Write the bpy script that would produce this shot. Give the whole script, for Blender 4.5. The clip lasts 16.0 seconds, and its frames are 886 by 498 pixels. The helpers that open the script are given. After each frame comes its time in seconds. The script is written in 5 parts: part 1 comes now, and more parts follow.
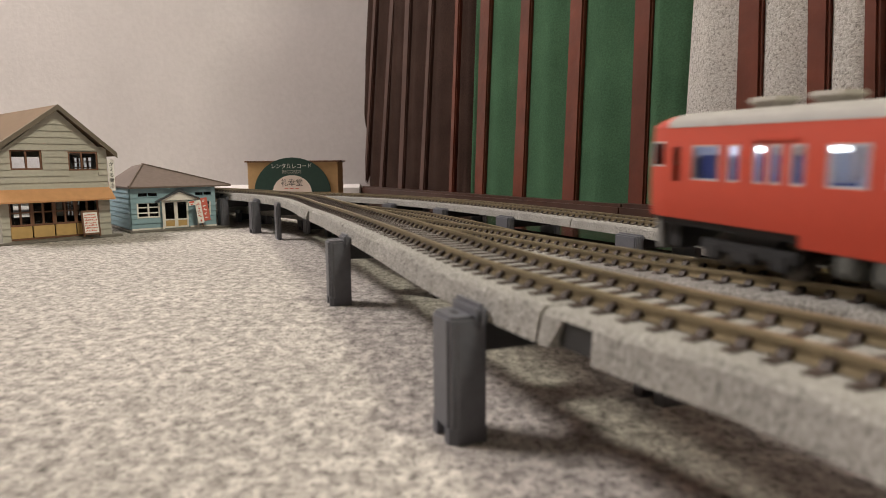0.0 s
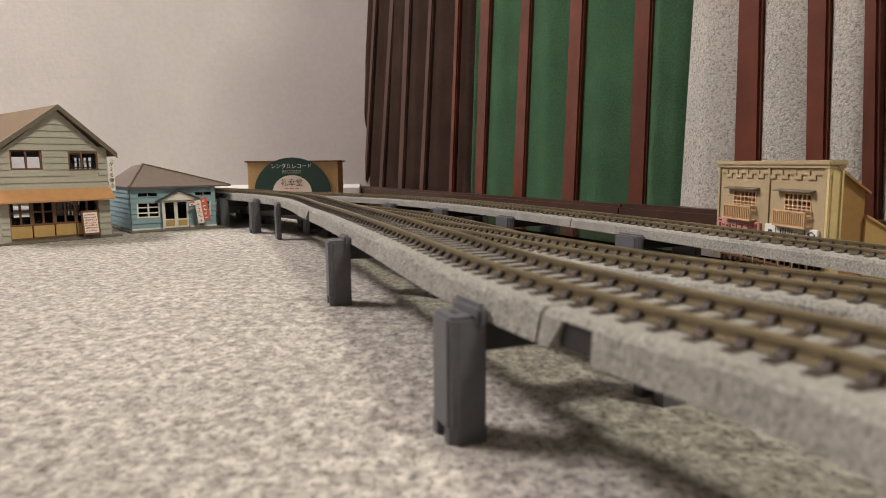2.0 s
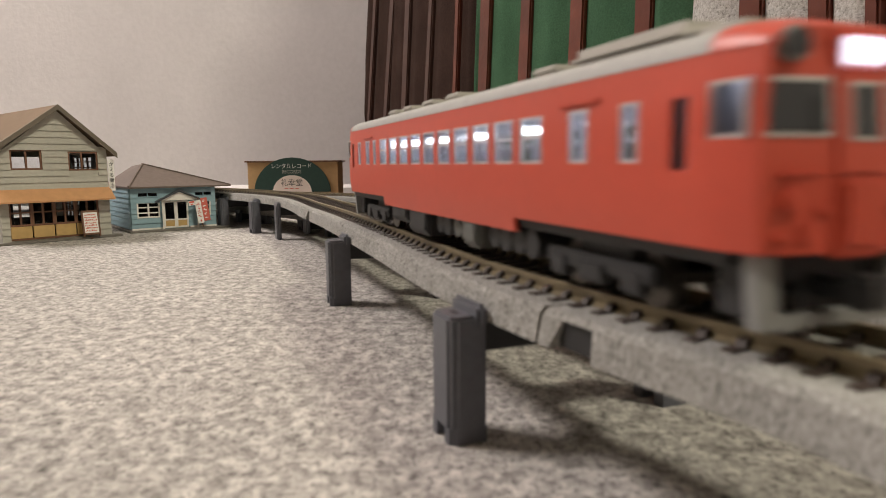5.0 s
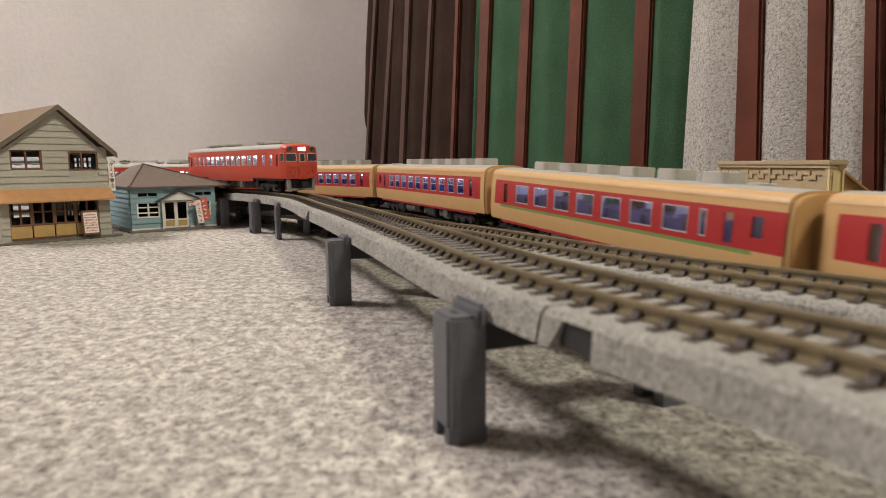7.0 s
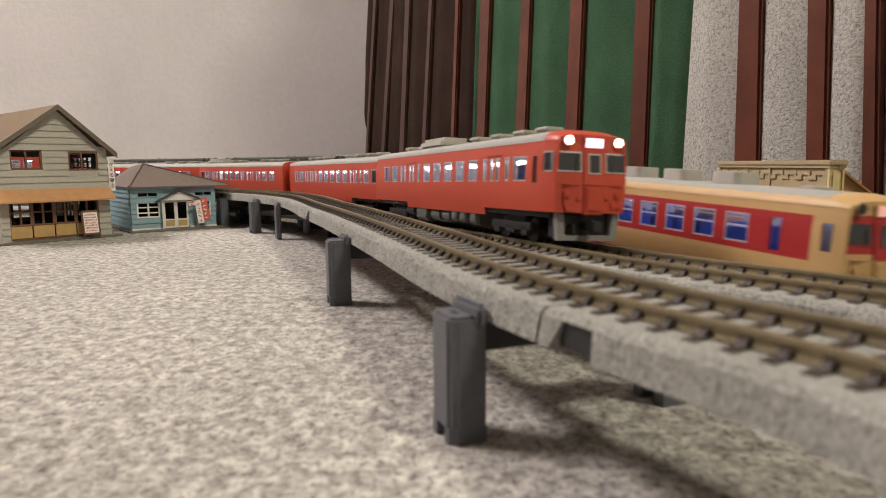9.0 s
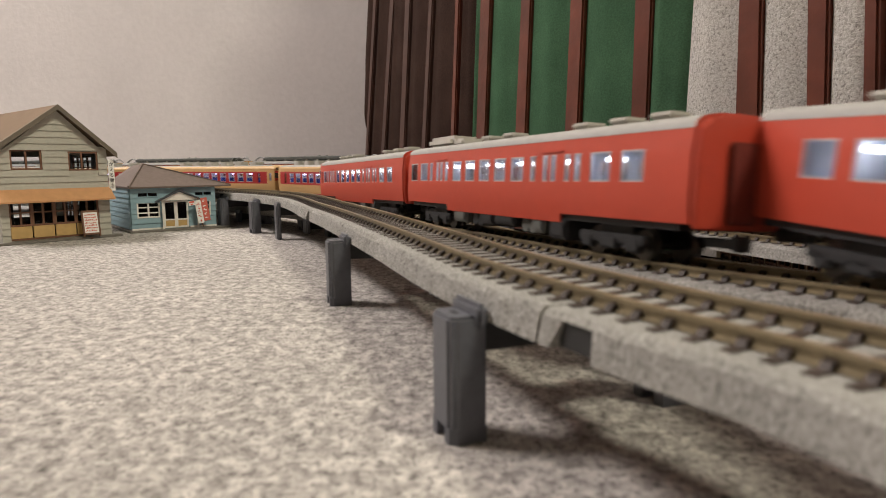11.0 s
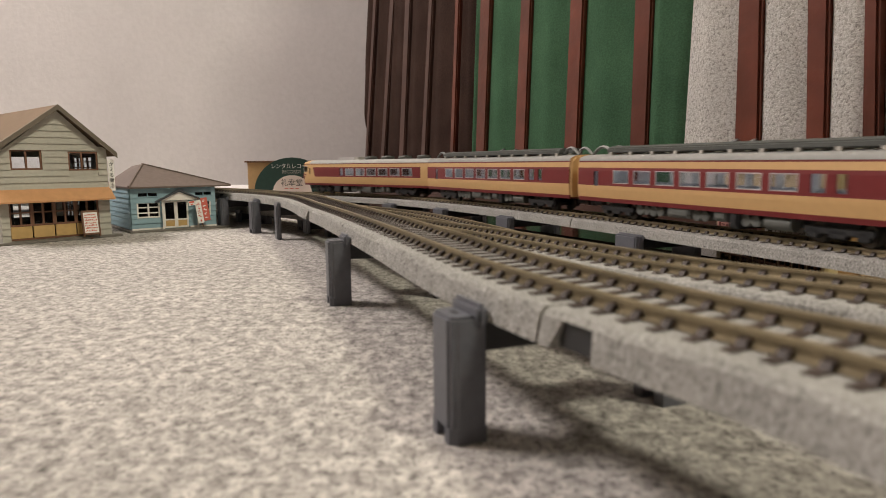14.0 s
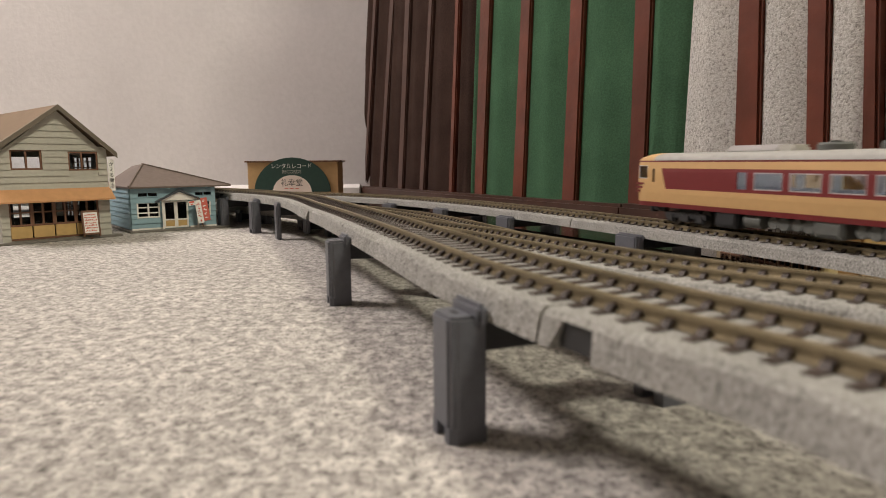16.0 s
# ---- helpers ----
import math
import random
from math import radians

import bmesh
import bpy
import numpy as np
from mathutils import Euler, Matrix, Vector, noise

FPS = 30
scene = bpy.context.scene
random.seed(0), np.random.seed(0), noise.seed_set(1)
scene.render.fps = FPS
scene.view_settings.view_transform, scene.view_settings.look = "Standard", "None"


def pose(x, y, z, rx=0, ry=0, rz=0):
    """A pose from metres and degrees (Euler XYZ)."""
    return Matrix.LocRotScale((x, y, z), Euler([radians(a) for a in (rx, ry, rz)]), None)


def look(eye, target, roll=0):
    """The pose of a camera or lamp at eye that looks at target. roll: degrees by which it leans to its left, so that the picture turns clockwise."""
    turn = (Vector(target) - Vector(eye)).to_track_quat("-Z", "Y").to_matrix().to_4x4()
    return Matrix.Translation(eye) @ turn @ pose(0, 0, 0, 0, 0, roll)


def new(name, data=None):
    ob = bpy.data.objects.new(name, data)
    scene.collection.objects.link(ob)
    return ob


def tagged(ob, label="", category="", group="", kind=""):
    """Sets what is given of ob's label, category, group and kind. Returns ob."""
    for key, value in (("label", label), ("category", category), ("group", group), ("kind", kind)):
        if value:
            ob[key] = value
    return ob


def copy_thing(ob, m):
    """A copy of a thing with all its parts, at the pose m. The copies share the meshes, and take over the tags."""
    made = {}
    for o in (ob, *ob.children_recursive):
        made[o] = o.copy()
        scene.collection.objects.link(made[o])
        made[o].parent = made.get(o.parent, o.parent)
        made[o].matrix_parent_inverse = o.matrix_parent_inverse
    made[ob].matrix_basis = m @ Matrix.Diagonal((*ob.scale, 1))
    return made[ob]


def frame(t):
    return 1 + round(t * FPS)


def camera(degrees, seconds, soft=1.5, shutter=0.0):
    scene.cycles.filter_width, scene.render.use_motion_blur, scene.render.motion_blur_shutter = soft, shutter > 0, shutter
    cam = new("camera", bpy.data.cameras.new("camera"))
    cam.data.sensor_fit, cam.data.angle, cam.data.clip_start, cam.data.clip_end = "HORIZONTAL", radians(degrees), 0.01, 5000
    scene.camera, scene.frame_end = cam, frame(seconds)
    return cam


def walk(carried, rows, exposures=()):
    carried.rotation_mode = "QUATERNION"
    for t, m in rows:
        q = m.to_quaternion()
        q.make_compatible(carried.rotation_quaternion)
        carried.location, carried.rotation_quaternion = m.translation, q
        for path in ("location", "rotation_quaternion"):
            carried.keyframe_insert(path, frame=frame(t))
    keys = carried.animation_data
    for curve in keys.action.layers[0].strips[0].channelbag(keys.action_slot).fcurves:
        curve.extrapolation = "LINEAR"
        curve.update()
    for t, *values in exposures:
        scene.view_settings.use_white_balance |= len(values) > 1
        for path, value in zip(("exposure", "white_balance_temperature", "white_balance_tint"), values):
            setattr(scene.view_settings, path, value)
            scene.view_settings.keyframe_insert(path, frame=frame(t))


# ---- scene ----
cam = camera(66.9, 16.0, soft=0.7, shutter=0.25)
MM = 0.001
EYE = Vector((0.0, 0.0, 0.036))
TILT = radians(7.26)
VIEW = look(EYE, EYE + Vector((0, math.cos(TILT), -math.sin(TILT))), -0.52)
walk(cam, [(0.0, VIEW), (16.0, VIEW)], exposures=[(0.0, 0.0), (16.0, 0.0)])
cam.data.dof.use_dof = True
cam.data.dof.focus_distance = 0.33
cam.data.dof.aperture_fstop = 40.0

# ---- light: a ceiling lamp and an added side light in a closed room ----
world = bpy.data.worlds.new("room_air")
scene.world = world
world.use_nodes = True
world.node_tree.nodes["Background"].inputs["Color"].default_value = (1.0, 0.93, 0.86, 1)
world.node_tree.nodes["Background"].inputs["Strength"].default_value = 0.12


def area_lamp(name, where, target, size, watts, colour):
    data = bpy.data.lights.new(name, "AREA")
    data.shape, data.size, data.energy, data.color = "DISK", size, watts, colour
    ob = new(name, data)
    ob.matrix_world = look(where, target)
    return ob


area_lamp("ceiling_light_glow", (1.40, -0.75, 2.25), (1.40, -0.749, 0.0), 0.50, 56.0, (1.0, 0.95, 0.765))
# unseen source, added at the left to brighten the felt and papered walls
area_lamp("window_daylight", (-1.20, 0.50, 1.30), (0.0, 0.55, 0.10), 0.60, 43.0, (1.0, 0.915, 0.868))

# ---- materials ----


def material(name, colour, rough=0.6, metal=0.0, grain=0.0, scale=400.0, bump=0.0, spread=0.0, stain=0.0, stain_scale=30.0, glow=0.0, spec=0.5):
    """A painted or moulded surface: two scales of colour variation and a fine relief. Scales are per metre."""
    m = bpy.data.materials.new(name)
    m.use_nodes = True
    nt = m.node_tree
    b = nt.nodes["Principled BSDF"]
    b.inputs["Roughness"].default_value, b.inputs["Metallic"].default_value = rough, metal
    b.inputs["Specular IOR Level"].default_value = spec
    b.inputs["Base Color"].default_value = (*colour, 1)
    co = nt.nodes.new("ShaderNodeTexCoord")
    if grain or stain or spread:
        last = None
        rgb = nt.nodes.new("ShaderNodeRGB")
        rgb.outputs[0].default_value = (*colour, 1)
        last = rgb.outputs[0]
        for amount, sc in ((grain, scale), (stain, stain_scale)):
            if not amount:
                continue
            n = nt.nodes.new("ShaderNodeTexNoise")
            n.inputs["Scale"].default_value, n.inputs["Detail"].default_value = sc, 4
            nt.links.new(co.outputs["Object"], n.inputs["Vector"])
            r = nt.nodes.new("ShaderNodeMapRange")
            r.inputs["From Min"].default_value, r.inputs["From Max"].default_value = 0.3, 0.7
            r.inputs["To Min"].default_value, r.inputs["To Max"].default_value = 1 - amount, 1 + amount
            nt.links.new(n.outputs["Fac"], r.inputs["Value"])
            h = nt.nodes.new("ShaderNodeVectorMath")
            h.operation = "SCALE"
            nt.links.new(last, h.inputs[0])
            nt.links.new(r.outputs[0], h.inputs["Scale"])
            last = h.outputs[0]
        if spread:
            info = nt.nodes.new("ShaderNodeObjectInfo")
            r = nt.nodes.new("ShaderNodeMapRange")
            r.inputs["To Min"].default_value, r.inputs["To Max"].default_value = 1 - spread, 1 + spread
            nt.links.new(info.outputs["Random"], r.inputs["Value"])
            h = nt.nodes.new("ShaderNodeVectorMath")
            h.operation = "SCALE"
            nt.links.new(last, h.inputs[0])
            nt.links.new(r.outputs[0], h.inputs["Scale"])
            last = h.outputs[0]
        nt.links.new(last, b.inputs["Base Color"])
    if bump:
        n = nt.nodes.new("ShaderNodeTexNoise")
        n.inputs["Scale"].default_value, n.inputs["Detail"].default_value = scale, 5
        nt.links.new(co.outputs["Object"], n.inputs["Vector"])
        u = nt.nodes.new("ShaderNodeBump")
        u.inputs["Strength"].default_value, u.inputs["Distance"].default_value = bump, 0.4 / scale
        nt.links.new(n.outputs["Fac"], u.inputs["Height"])
        nt.links.new(u.outputs[0], b.inputs["Normal"])
    if glow:
        b.inputs["Emission Color"].default_value = (*colour, 1)
        b.inputs["Emission Strength"].default_value = glow
    return m


def speckled(name, stops, scale, bump, rough=0.9, stretch=(1, 1, 1), detail=4.0, tint=0.0, flecks=0.0):
    """A mottled surface: a noise through a ramp of colours, with relief."""
    m = bpy.data.materials.new(name)
    m.use_nodes = True
    nt = m.node_tree
    b = nt.nodes["Principled BSDF"]
    b.inputs["Roughness"].default_value = rough
    b.inputs["Specular IOR Level"].default_value = 0.2
    co = nt.nodes.new("ShaderNodeTexCoord")
    mp = nt.nodes.new("ShaderNodeMapping")
    mp.inputs["Scale"].default_value = stretch
    nt.links.new(co.outputs["Object"], mp.inputs["Vector"])
    n = nt.nodes.new("ShaderNodeTexNoise")
    n.inputs["Scale"].default_value, n.inputs["Detail"].default_value = scale, detail
    n.inputs["Roughness"].default_value = 0.74
    nt.links.new(mp.outputs[0], n.inputs["Vector"])
    ramp = nt.nodes.new("ShaderNodeValToRGB")
    els = ramp.color_ramp.elements
    while len(els) < len(stops):
        els.new(0.5)
    for e, (at_, c) in zip(els, stops):
        e.position, e.color = at_, (*c, 1)
    nt.links.new(n.outputs["Fac"], ramp.inputs["Fac"])
    out = ramp.outputs[0]
    n2 = nt.nodes.new("ShaderNodeTexNoise")
    n2.inputs["Scale"].default_value, n2.inputs["Detail"].default_value = scale * 0.06, 3
    nt.links.new(co.outputs["Object"], n2.inputs["Vector"])
    r = nt.nodes.new("ShaderNodeMapRange")
    r.inputs["From Min"].default_value, r.inputs["From Max"].default_value = 0.3, 0.7
    r.inputs["To Min"].default_value, r.inputs["To Max"].default_value = 1 - tint, 1 + tint
    nt.links.new(n2.outputs["Fac"], r.inputs["Value"])
    h = nt.nodes.new("ShaderNodeVectorMath")
    h.operation = "SCALE"
    nt.links.new(out, h.inputs[0])
    nt.links.new(r.outputs[0], h.inputs["Scale"])
    colour = h.outputs[0]
    if flecks:
        # dark fibres in loose clusters
        n3 = nt.nodes.new("ShaderNodeTexNoise")
        n3.inputs["Scale"].default_value, n3.inputs["Detail"].default_value = scale * 2.6, 5
        n3.inputs["Roughness"].default_value = 0.65
        nt.links.new(mp.outputs[0], n3.inputs["Vector"])
        r3 = nt.nodes.new("ShaderNodeMapRange")
        r3.inputs["From Min"].default_value, r3.inputs["From Max"].default_value = 0.36, 0.50
        r3.inputs["To Min"].default_value, r3.inputs["To Max"].default_value = 1 - flecks, 1.04
        nt.links.new(n3.outputs["Fac"], r3.inputs["Value"])
        h3 = nt.nodes.new("ShaderNodeVectorMath")
        h3.operation = "SCALE"
        nt.links.new(colour, h3.inputs[0])
        nt.links.new(r3.outputs[0], h3.inputs["Scale"])
        colour = h3.outputs[0]
    nt.links.new(colour, b.inputs["Base Color"])
    u = nt.nodes.new("ShaderNodeBump")
    u.inputs["Strength"].default_value, u.inputs["Distance"].default_value = bump, 0.5 / scale
    nt.links.new(n.outputs["Fac"], u.inputs["Height"])
    nt.links.new(u.outputs[0], b.inputs["Normal"])
    return m


def glass(name, colour=(0.85, 0.9, 0.95), rough=0.05):
    m = bpy.data.materials.new(name)
    m.use_nodes = True
    b = m.node_tree.nodes["Principled BSDF"]
    b.inputs["Base Color"].default_value = (*colour, 1)
    b.inputs["Roughness"].default_value = rough
    b.inputs["Transmission Weight"].default_value = 1.0
    b.inputs["IOR"].default_value = 1.12
    return m


M_CARPET = speckled("carpet", ((0.33, (0.165, 0.152, 0.140)), (0.44, (0.300, 0.280, 0.261)), (0.52, (0.418, 0.390, 0.364)), (0.62, (0.60, 0.567, 0.526))), 330, 0.4, 0.95, (1.1, 0.88, 1), 9, 0.12, flecks=0.55)
M_WALL = material("wallpaper", (0.56, 0.527, 0.524), 0.85, 0, 0.03, 170, 0.16, 0, 0.05, 9, spec=0.2)
# for the unseen walls: kept dark to cut the light they bounce
M_PLASTER = material("low_bounce_plaster", (0.34, 0.31, 0.28), 0.85, 0, 0.03, 120, 0.3, 0, 0.05, 9, spec=0.2)
M_CEIL = material("ceiling_paint", (0.78, 0.76, 0.73), 0.9, 0, 0.03, 60, 0.2)
M_SKIRT = material("skirting", (0.66, 0.62, 0.60), 0.5, 0, 0.04, 60, 0.1)
M_BATTEN_BROWN = material("dull_brown_batten", (0.070, 0.034, 0.026), 0.45, 0, 0.18, 70, 0.10, 0.10, 0.25, 14)
# right-hand battens: the warm light on them is put into this redder tone
M_BATTEN = material("warm_lit_batten", (0.115, 0.030, 0.017), 0.32, 0, 0.18, 70, 0.10, 0.10, 0.25, 14)
M_PLINTH = material("dark_plinth", (0.050, 0.022, 0.015), 0.38, 0, 0.2, 60, 0.1, 0, 0.2, 12)
M_BOARD = material("dark_glossy_board", (0.022, 0.014, 0.010), 0.16, 0, 0.2, 60, 0.02, 0, 0.2, 12)
M_FELT_BROWN = material("brown_felt", (0.078, 0.047, 0.038), 0.95, 0, 0.20, 900, 0.5, 0, 0.2, 25, spec=0.1)
M_FELT_GREEN = material("green_felt", (0.098, 0.205, 0.116), 0.95, 0, 0.16, 900, 0.5, 0, 0.15, 25, spec=0.1)
M_FLEECE = speckled("cream_fleece", ((0.32, (0.40, 0.365, 0.33)), (0.44, (0.74, 0.70, 0.65)), (0.60, (0.93, 0.90, 0.86))), 700, 1.0, 0.95, (1, 1, 1), 3, 0.05)
M_BALLAST = speckled("grey_ballast", ((0.30, (0.09, 0.087, 0.082)), (0.45, (0.235, 0.228, 0.212)), (0.60, (0.33, 0.32, 0.30)), (0.75, (0.52, 0.50, 0.475))), 1900, 0.8, 0.95, (1, 1, 1), 3, 0.10)
M_SLEEPER = material("brown_sleeper", (0.040, 0.026, 0.020), 0.6, 0, 0.25, 900, 0.2, 0.15)
M_RAIL = material("nickel_rail", (0.205, 0.165, 0.100), 0.42, 0.35, 0.15, 300, 0.1, 0, 0.25, 30)
M_PIER = material("grey_pier_plastic", (0.098, 0.101, 0.118), 0.42, 0, 0.08, 700, 0.08, 0.04)
M_BLACK = material("black_plastic", (0.018, 0.018, 0.020), 0.55, 0, 0.2, 500, 0.1)
M_UNDER = material("grey_underfloor", (0.095, 0.098, 0.09), 0.6, 0, 0.15, 500, 0.1)
M_WHEEL = material("wheel_metal", (0.10, 0.09, 0.08), 0.35, 0.8, 0.1, 500)
M_RED = material("vermilion_paint", (0.47, 0.060, 0.032), 0.42, 0, 0.03, 500, 0.03, 0, 0.04, 30)
M_REDROOF = material("grey_roof_paint", (0.33, 0.32, 0.30), 0.65, 0, 0.06, 500, 0.05)
M_CREAM = material("cream_paint", (0.52, 0.325, 0.143), 0.45, 0, 0.03, 500, 0.03, 0, 0.03, 30)
M_CRIMSON = material("crimson_paint", (0.36, 0.022, 0.024), 0.42, 0, 0.03, 500, 0.03)
M_MAROON = material("maroon_paint", (0.155, 0.018, 0.020), 0.42, 0, 0.04, 500, 0.03)
M_GREENLINE = material("green_line_paint", (0.16, 0.24, 0.07), 0.45)
M_VENT = material("roof_vent_grey", (0.42, 0.40, 0.36), 0.6, 0, 0.05, 500, 0.05)
M_RADIATOR = material("dark_roof_radiator", (0.055, 0.058, 0.052), 0.6, 0, 0.15, 400, 0.1)
M_GREYPART = material("grey_plastic", (0.21, 0.21, 0.205), 0.5, 0, 0.06, 500, 0.05)
M_SILVER = material("window_frame_silver", (0.62, 0.60, 0.60), 0.35, 0.5)
M_GLASS = glass("window_glass")
M_CARGLASS = glass("clear_plastic_pane", (0.86, 0.88, 0.93), 0.16)
M_SEAT = material("blue_seat", (0.040, 0.065, 0.27), 0.7, 0, 0.1, 500)
M_SEAT_GREY = material("grey_violet_seat", (0.16, 0.13, 0.17), 0.7, 0, 0.1, 500)
M_SEAT_PALE = material("pale_grey_seat", (0.36, 0.37, 0.41), 0.7, 0, 0.1, 500)
M_DARKROOF = material("dull_grey_roof", (0.235, 0.23, 0.215), 0.65, 0, 0.08, 500, 0.05)
M_INSIDE = material("car_interior", (0.46, 0.46, 0.49), 0.7, 0, 0.08, 300)
M_LED = material("white_led", (0.90, 0.95, 1.0), 0.4, glow=12.0)
M_STRIP = material("light_strip", (0.74, 0.74, 1.0), 0.4, glow=5.0)
M_VIOLET = material("violet_white_led", (0.66, 0.62, 1.0), 0.4, glow=7.0)
M_STRIP_PALE = material("pale_fill_strip", (0.95, 0.95, 0.88), 0.4, glow=3.0)
M_STRIP_DIM = material("dim_fill_strip", (0.80, 0.85, 1.0), 0.4, glow=2.0)
M_LAMP = material("warm_headlight", (1.0, 0.90, 0.75), 0.3, glow=4.5)
M_DEST = material("lit_destination_sign", (0.86, 0.82, 1.0), 0.4, glow=1.5)
M_REDDARK = material("dark_red_gangway", (0.14, 0.022, 0.014), 0.6, 0, 0.1, 500)
M_PINKSIGN = material("faint_pink_sign", (0.80, 0.42, 0.34), 0.5, glow=0.5)
M_DARKGLASS = material("dark_cab_glass", (0.042, 0.044, 0.050), 0.10)

# ---- mesh tools (millimetres in, metres out) ----


def part(name, bm, mat, parent, label=""):
    me = bpy.data.meshes.new(name)
    bm.to_mesh(me)
    bm.free()
    mats = mat if isinstance(mat, (list, tuple)) else [mat]
    for x in mats:
        me.materials.append(x)
    ob = new(name, me)
    ob.parent = parent
    if label:
        tagged(ob, label)
    return ob


def share(name, me, parent, m):
    ob = new(name, me)
    ob.parent = parent
    ob.matrix_basis = m
    return ob


def thing(name, m=None):
    ob = new(name)
    ob.empty_display_size = 0.01
    if m is not None:
        ob.matrix_basis = m
    return ob


def box(bm, x0, x1, y0, y1, z0, z1, bevel=0.0, mat=0, m=None, segments=2):
    vs = [bm.verts.new(Vector((x, y, z)) * MM) for x in (x0, x1) for y in (y0, y1) for z in (z0, z1)]
    idx = ((0, 1, 3, 2), (4, 6, 7, 5), (0, 4, 5, 1), (2, 3, 7, 6), (0, 2, 6, 4), (1, 5, 7, 3))
    fs = [bm.faces.new([vs[i] for i in f]) for f in idx]
    for f in fs:
        f.material_index = mat
    if m is not None:
        for v in vs:
            v.co = m @ v.co
    if bevel:
        es = {e for f in fs for e in f.edges}
        r = bmesh.ops.bevel(bm, geom=list(es), offset=bevel * MM, segments=segments, affect="EDGES", clamp_overlap=True)
        for f in r["faces"]:
            f.material_index = mat
    return vs


def pierced(bm, x0, x1, z0, z1, y0, y1, holes, mat=0):
    """A wall slab with rectangular openings."""
    xs = sorted({x0, x1} | {h[0] for h in holes} | {h[1] for h in holes})
    zs = sorted({z0, z1} | {h[2] for h in holes} | {h[3] for h in holes})
    xs, zs = [x for x in xs if x0 <= x <= x1], [z for z in zs if z0 <= z <= z1]
    for a, b in zip(xs, xs[1:]):
        for c, d in zip(zs, zs[1:]):
            xc, zc = (a + b) / 2, (c + d) / 2
            if any(h[0] < xc < h[1] and h[2] < zc < h[3] for h in holes):
                continue
            box(bm, a, b, y0, y1, c, d, mat=mat)
    bmesh.ops.remove_doubles(bm, verts=bm.verts[:], dist=1e-7)


def prism(bm, outline, axis, a0, a1, mat=0, bevel=0.0):
    """A closed outline (two coordinates each, mm) pushed along axis from a0 to a1."""
    def place(p, a):
        u, v = p
        return Vector({"x": (a, u, v), "y": (u, a, v), "z": (u, v, a)}[axis]) * MM
    lo = [bm.verts.new(place(p, a0)) for p in outline]
    hi = [bm.verts.new(place(p, a1)) for p in outline]
    fs = [bm.faces.new(lo), bm.faces.new(hi[::-1])]
    n = len(outline)
    for i in range(n):
        fs.append(bm.faces.new((lo[i], hi[i], hi[(i + 1) % n], lo[(i + 1) % n])))
    for f in fs:
        f.material_index = mat
    bmesh.ops.recalc_face_normals(bm, faces=fs)
    if bevel:
        r = bmesh.ops.bevel(bm, geom=list({e for f in fs for e in f.edges}), offset=bevel * MM, segments=2, affect="EDGES", clamp_overlap=True)
        for f in r["faces"]:
            f.material_index = mat
    return lo, hi


def disc(bm, c, r, h, axis="z", seg=16, mat=0, taper=1.0):
    out = [(math.cos(2 * math.pi * i / seg), math.sin(2 * math.pi * i / seg)) for i in range(seg)]
    def place(u, v, a):
        return (Vector(c) + Vector({"x": (a, u, v), "y": (u, a, v), "z": (u, v, a)}[axis])) * MM
    lo = [bm.verts.new(place(r * u, r * v, 0)) for u, v in out]
    hi = [bm.verts.new(place(r * taper * u, r * taper * v, h)) for u, v in out]
    fs = [bm.faces.new(lo[::-1]), bm.faces.new(hi)]
    for i in range(seg):
        fs.append(bm.faces.new((lo[i], lo[(i + 1) % seg], hi[(i + 1) % seg], hi[i])))
    for f in fs:
        f.material_index = mat
    bmesh.ops.recalc_face_normals(bm, faces=fs)


def smooth(ob, angle=35):
    for p in ob.data.polygons:
        p.use_smooth = True
    ob.data.set_sharp_from_angle(angle=radians(angle))
    return ob


# ---- the four loops of track: centre lines (x, y, height of the rail top), mm ----
BACK = [(-360, 505), (-412, 430), (-432, 330), (-436, 200), (-432, 0), (-405, -130), (-315, -215), (-150, -240), (-15, -205), (46, -110), (56, -30), (46, 10)]
INNER = [(36, 48.3), (25.2, 68.7), (11.3, 99.9), (-5.3, 150.9), (-26.6, 214.7), (-40.9, 253.7), (-73.9, 340.6), (-128.2, 414.4), (-203.4, 481.5), (-285.4, 522.6)] + BACK


def beside(points, d):
    out = []
    for i, p in enumerate(points):
        a, b = points[i - 1], points[(i + 1) % len(points)]
        t = Vector((b[0] - a[0], b[1] - a[1])).normalized()
        out.append((p[0] + d * t.y, p[1] - d * t.x))
    return out


def fall(x, y):
    """Height of the second loop, which drops away from the points."""
    if x > -160 and y > 40:
        return float(np.interp(y, (60, 120, 188, 319, 440), (19.4, 18.4, 17.2, 13.3, 12.5)))
    return float(np.interp(y, (-240, 440), (19.4, 12.5)))


INNER_SECOND = beside(INNER, 33)
INNER_THIRD = beside(INNER, 62)
INNER_FOURTH = beside(INNER, 165)
SECOND = [(90, 44), (65.4, 83.1), (41, 122.5), (25, 159.6), (12, 192), (-9.4, 245.4), (-36.9, 317.1), (-66.2, 367.2), (-119.6, 435.9), (-184.5, 506.1), (-280, 553.8)] + INNER_SECOND[10:]
THIRD = [(108, 50), (97.8, 79.9), (87.4, 105.8), (75.8, 132.7), (62.8, 162.2), (48.1, 196.7), (36.6, 230), (14.9, 284.3), (-13.1, 350.9), (-56.7, 420.7), (-104.9, 477.1), (-166.8, 521), (-273, 573)] + INNER_THIRD[10:]
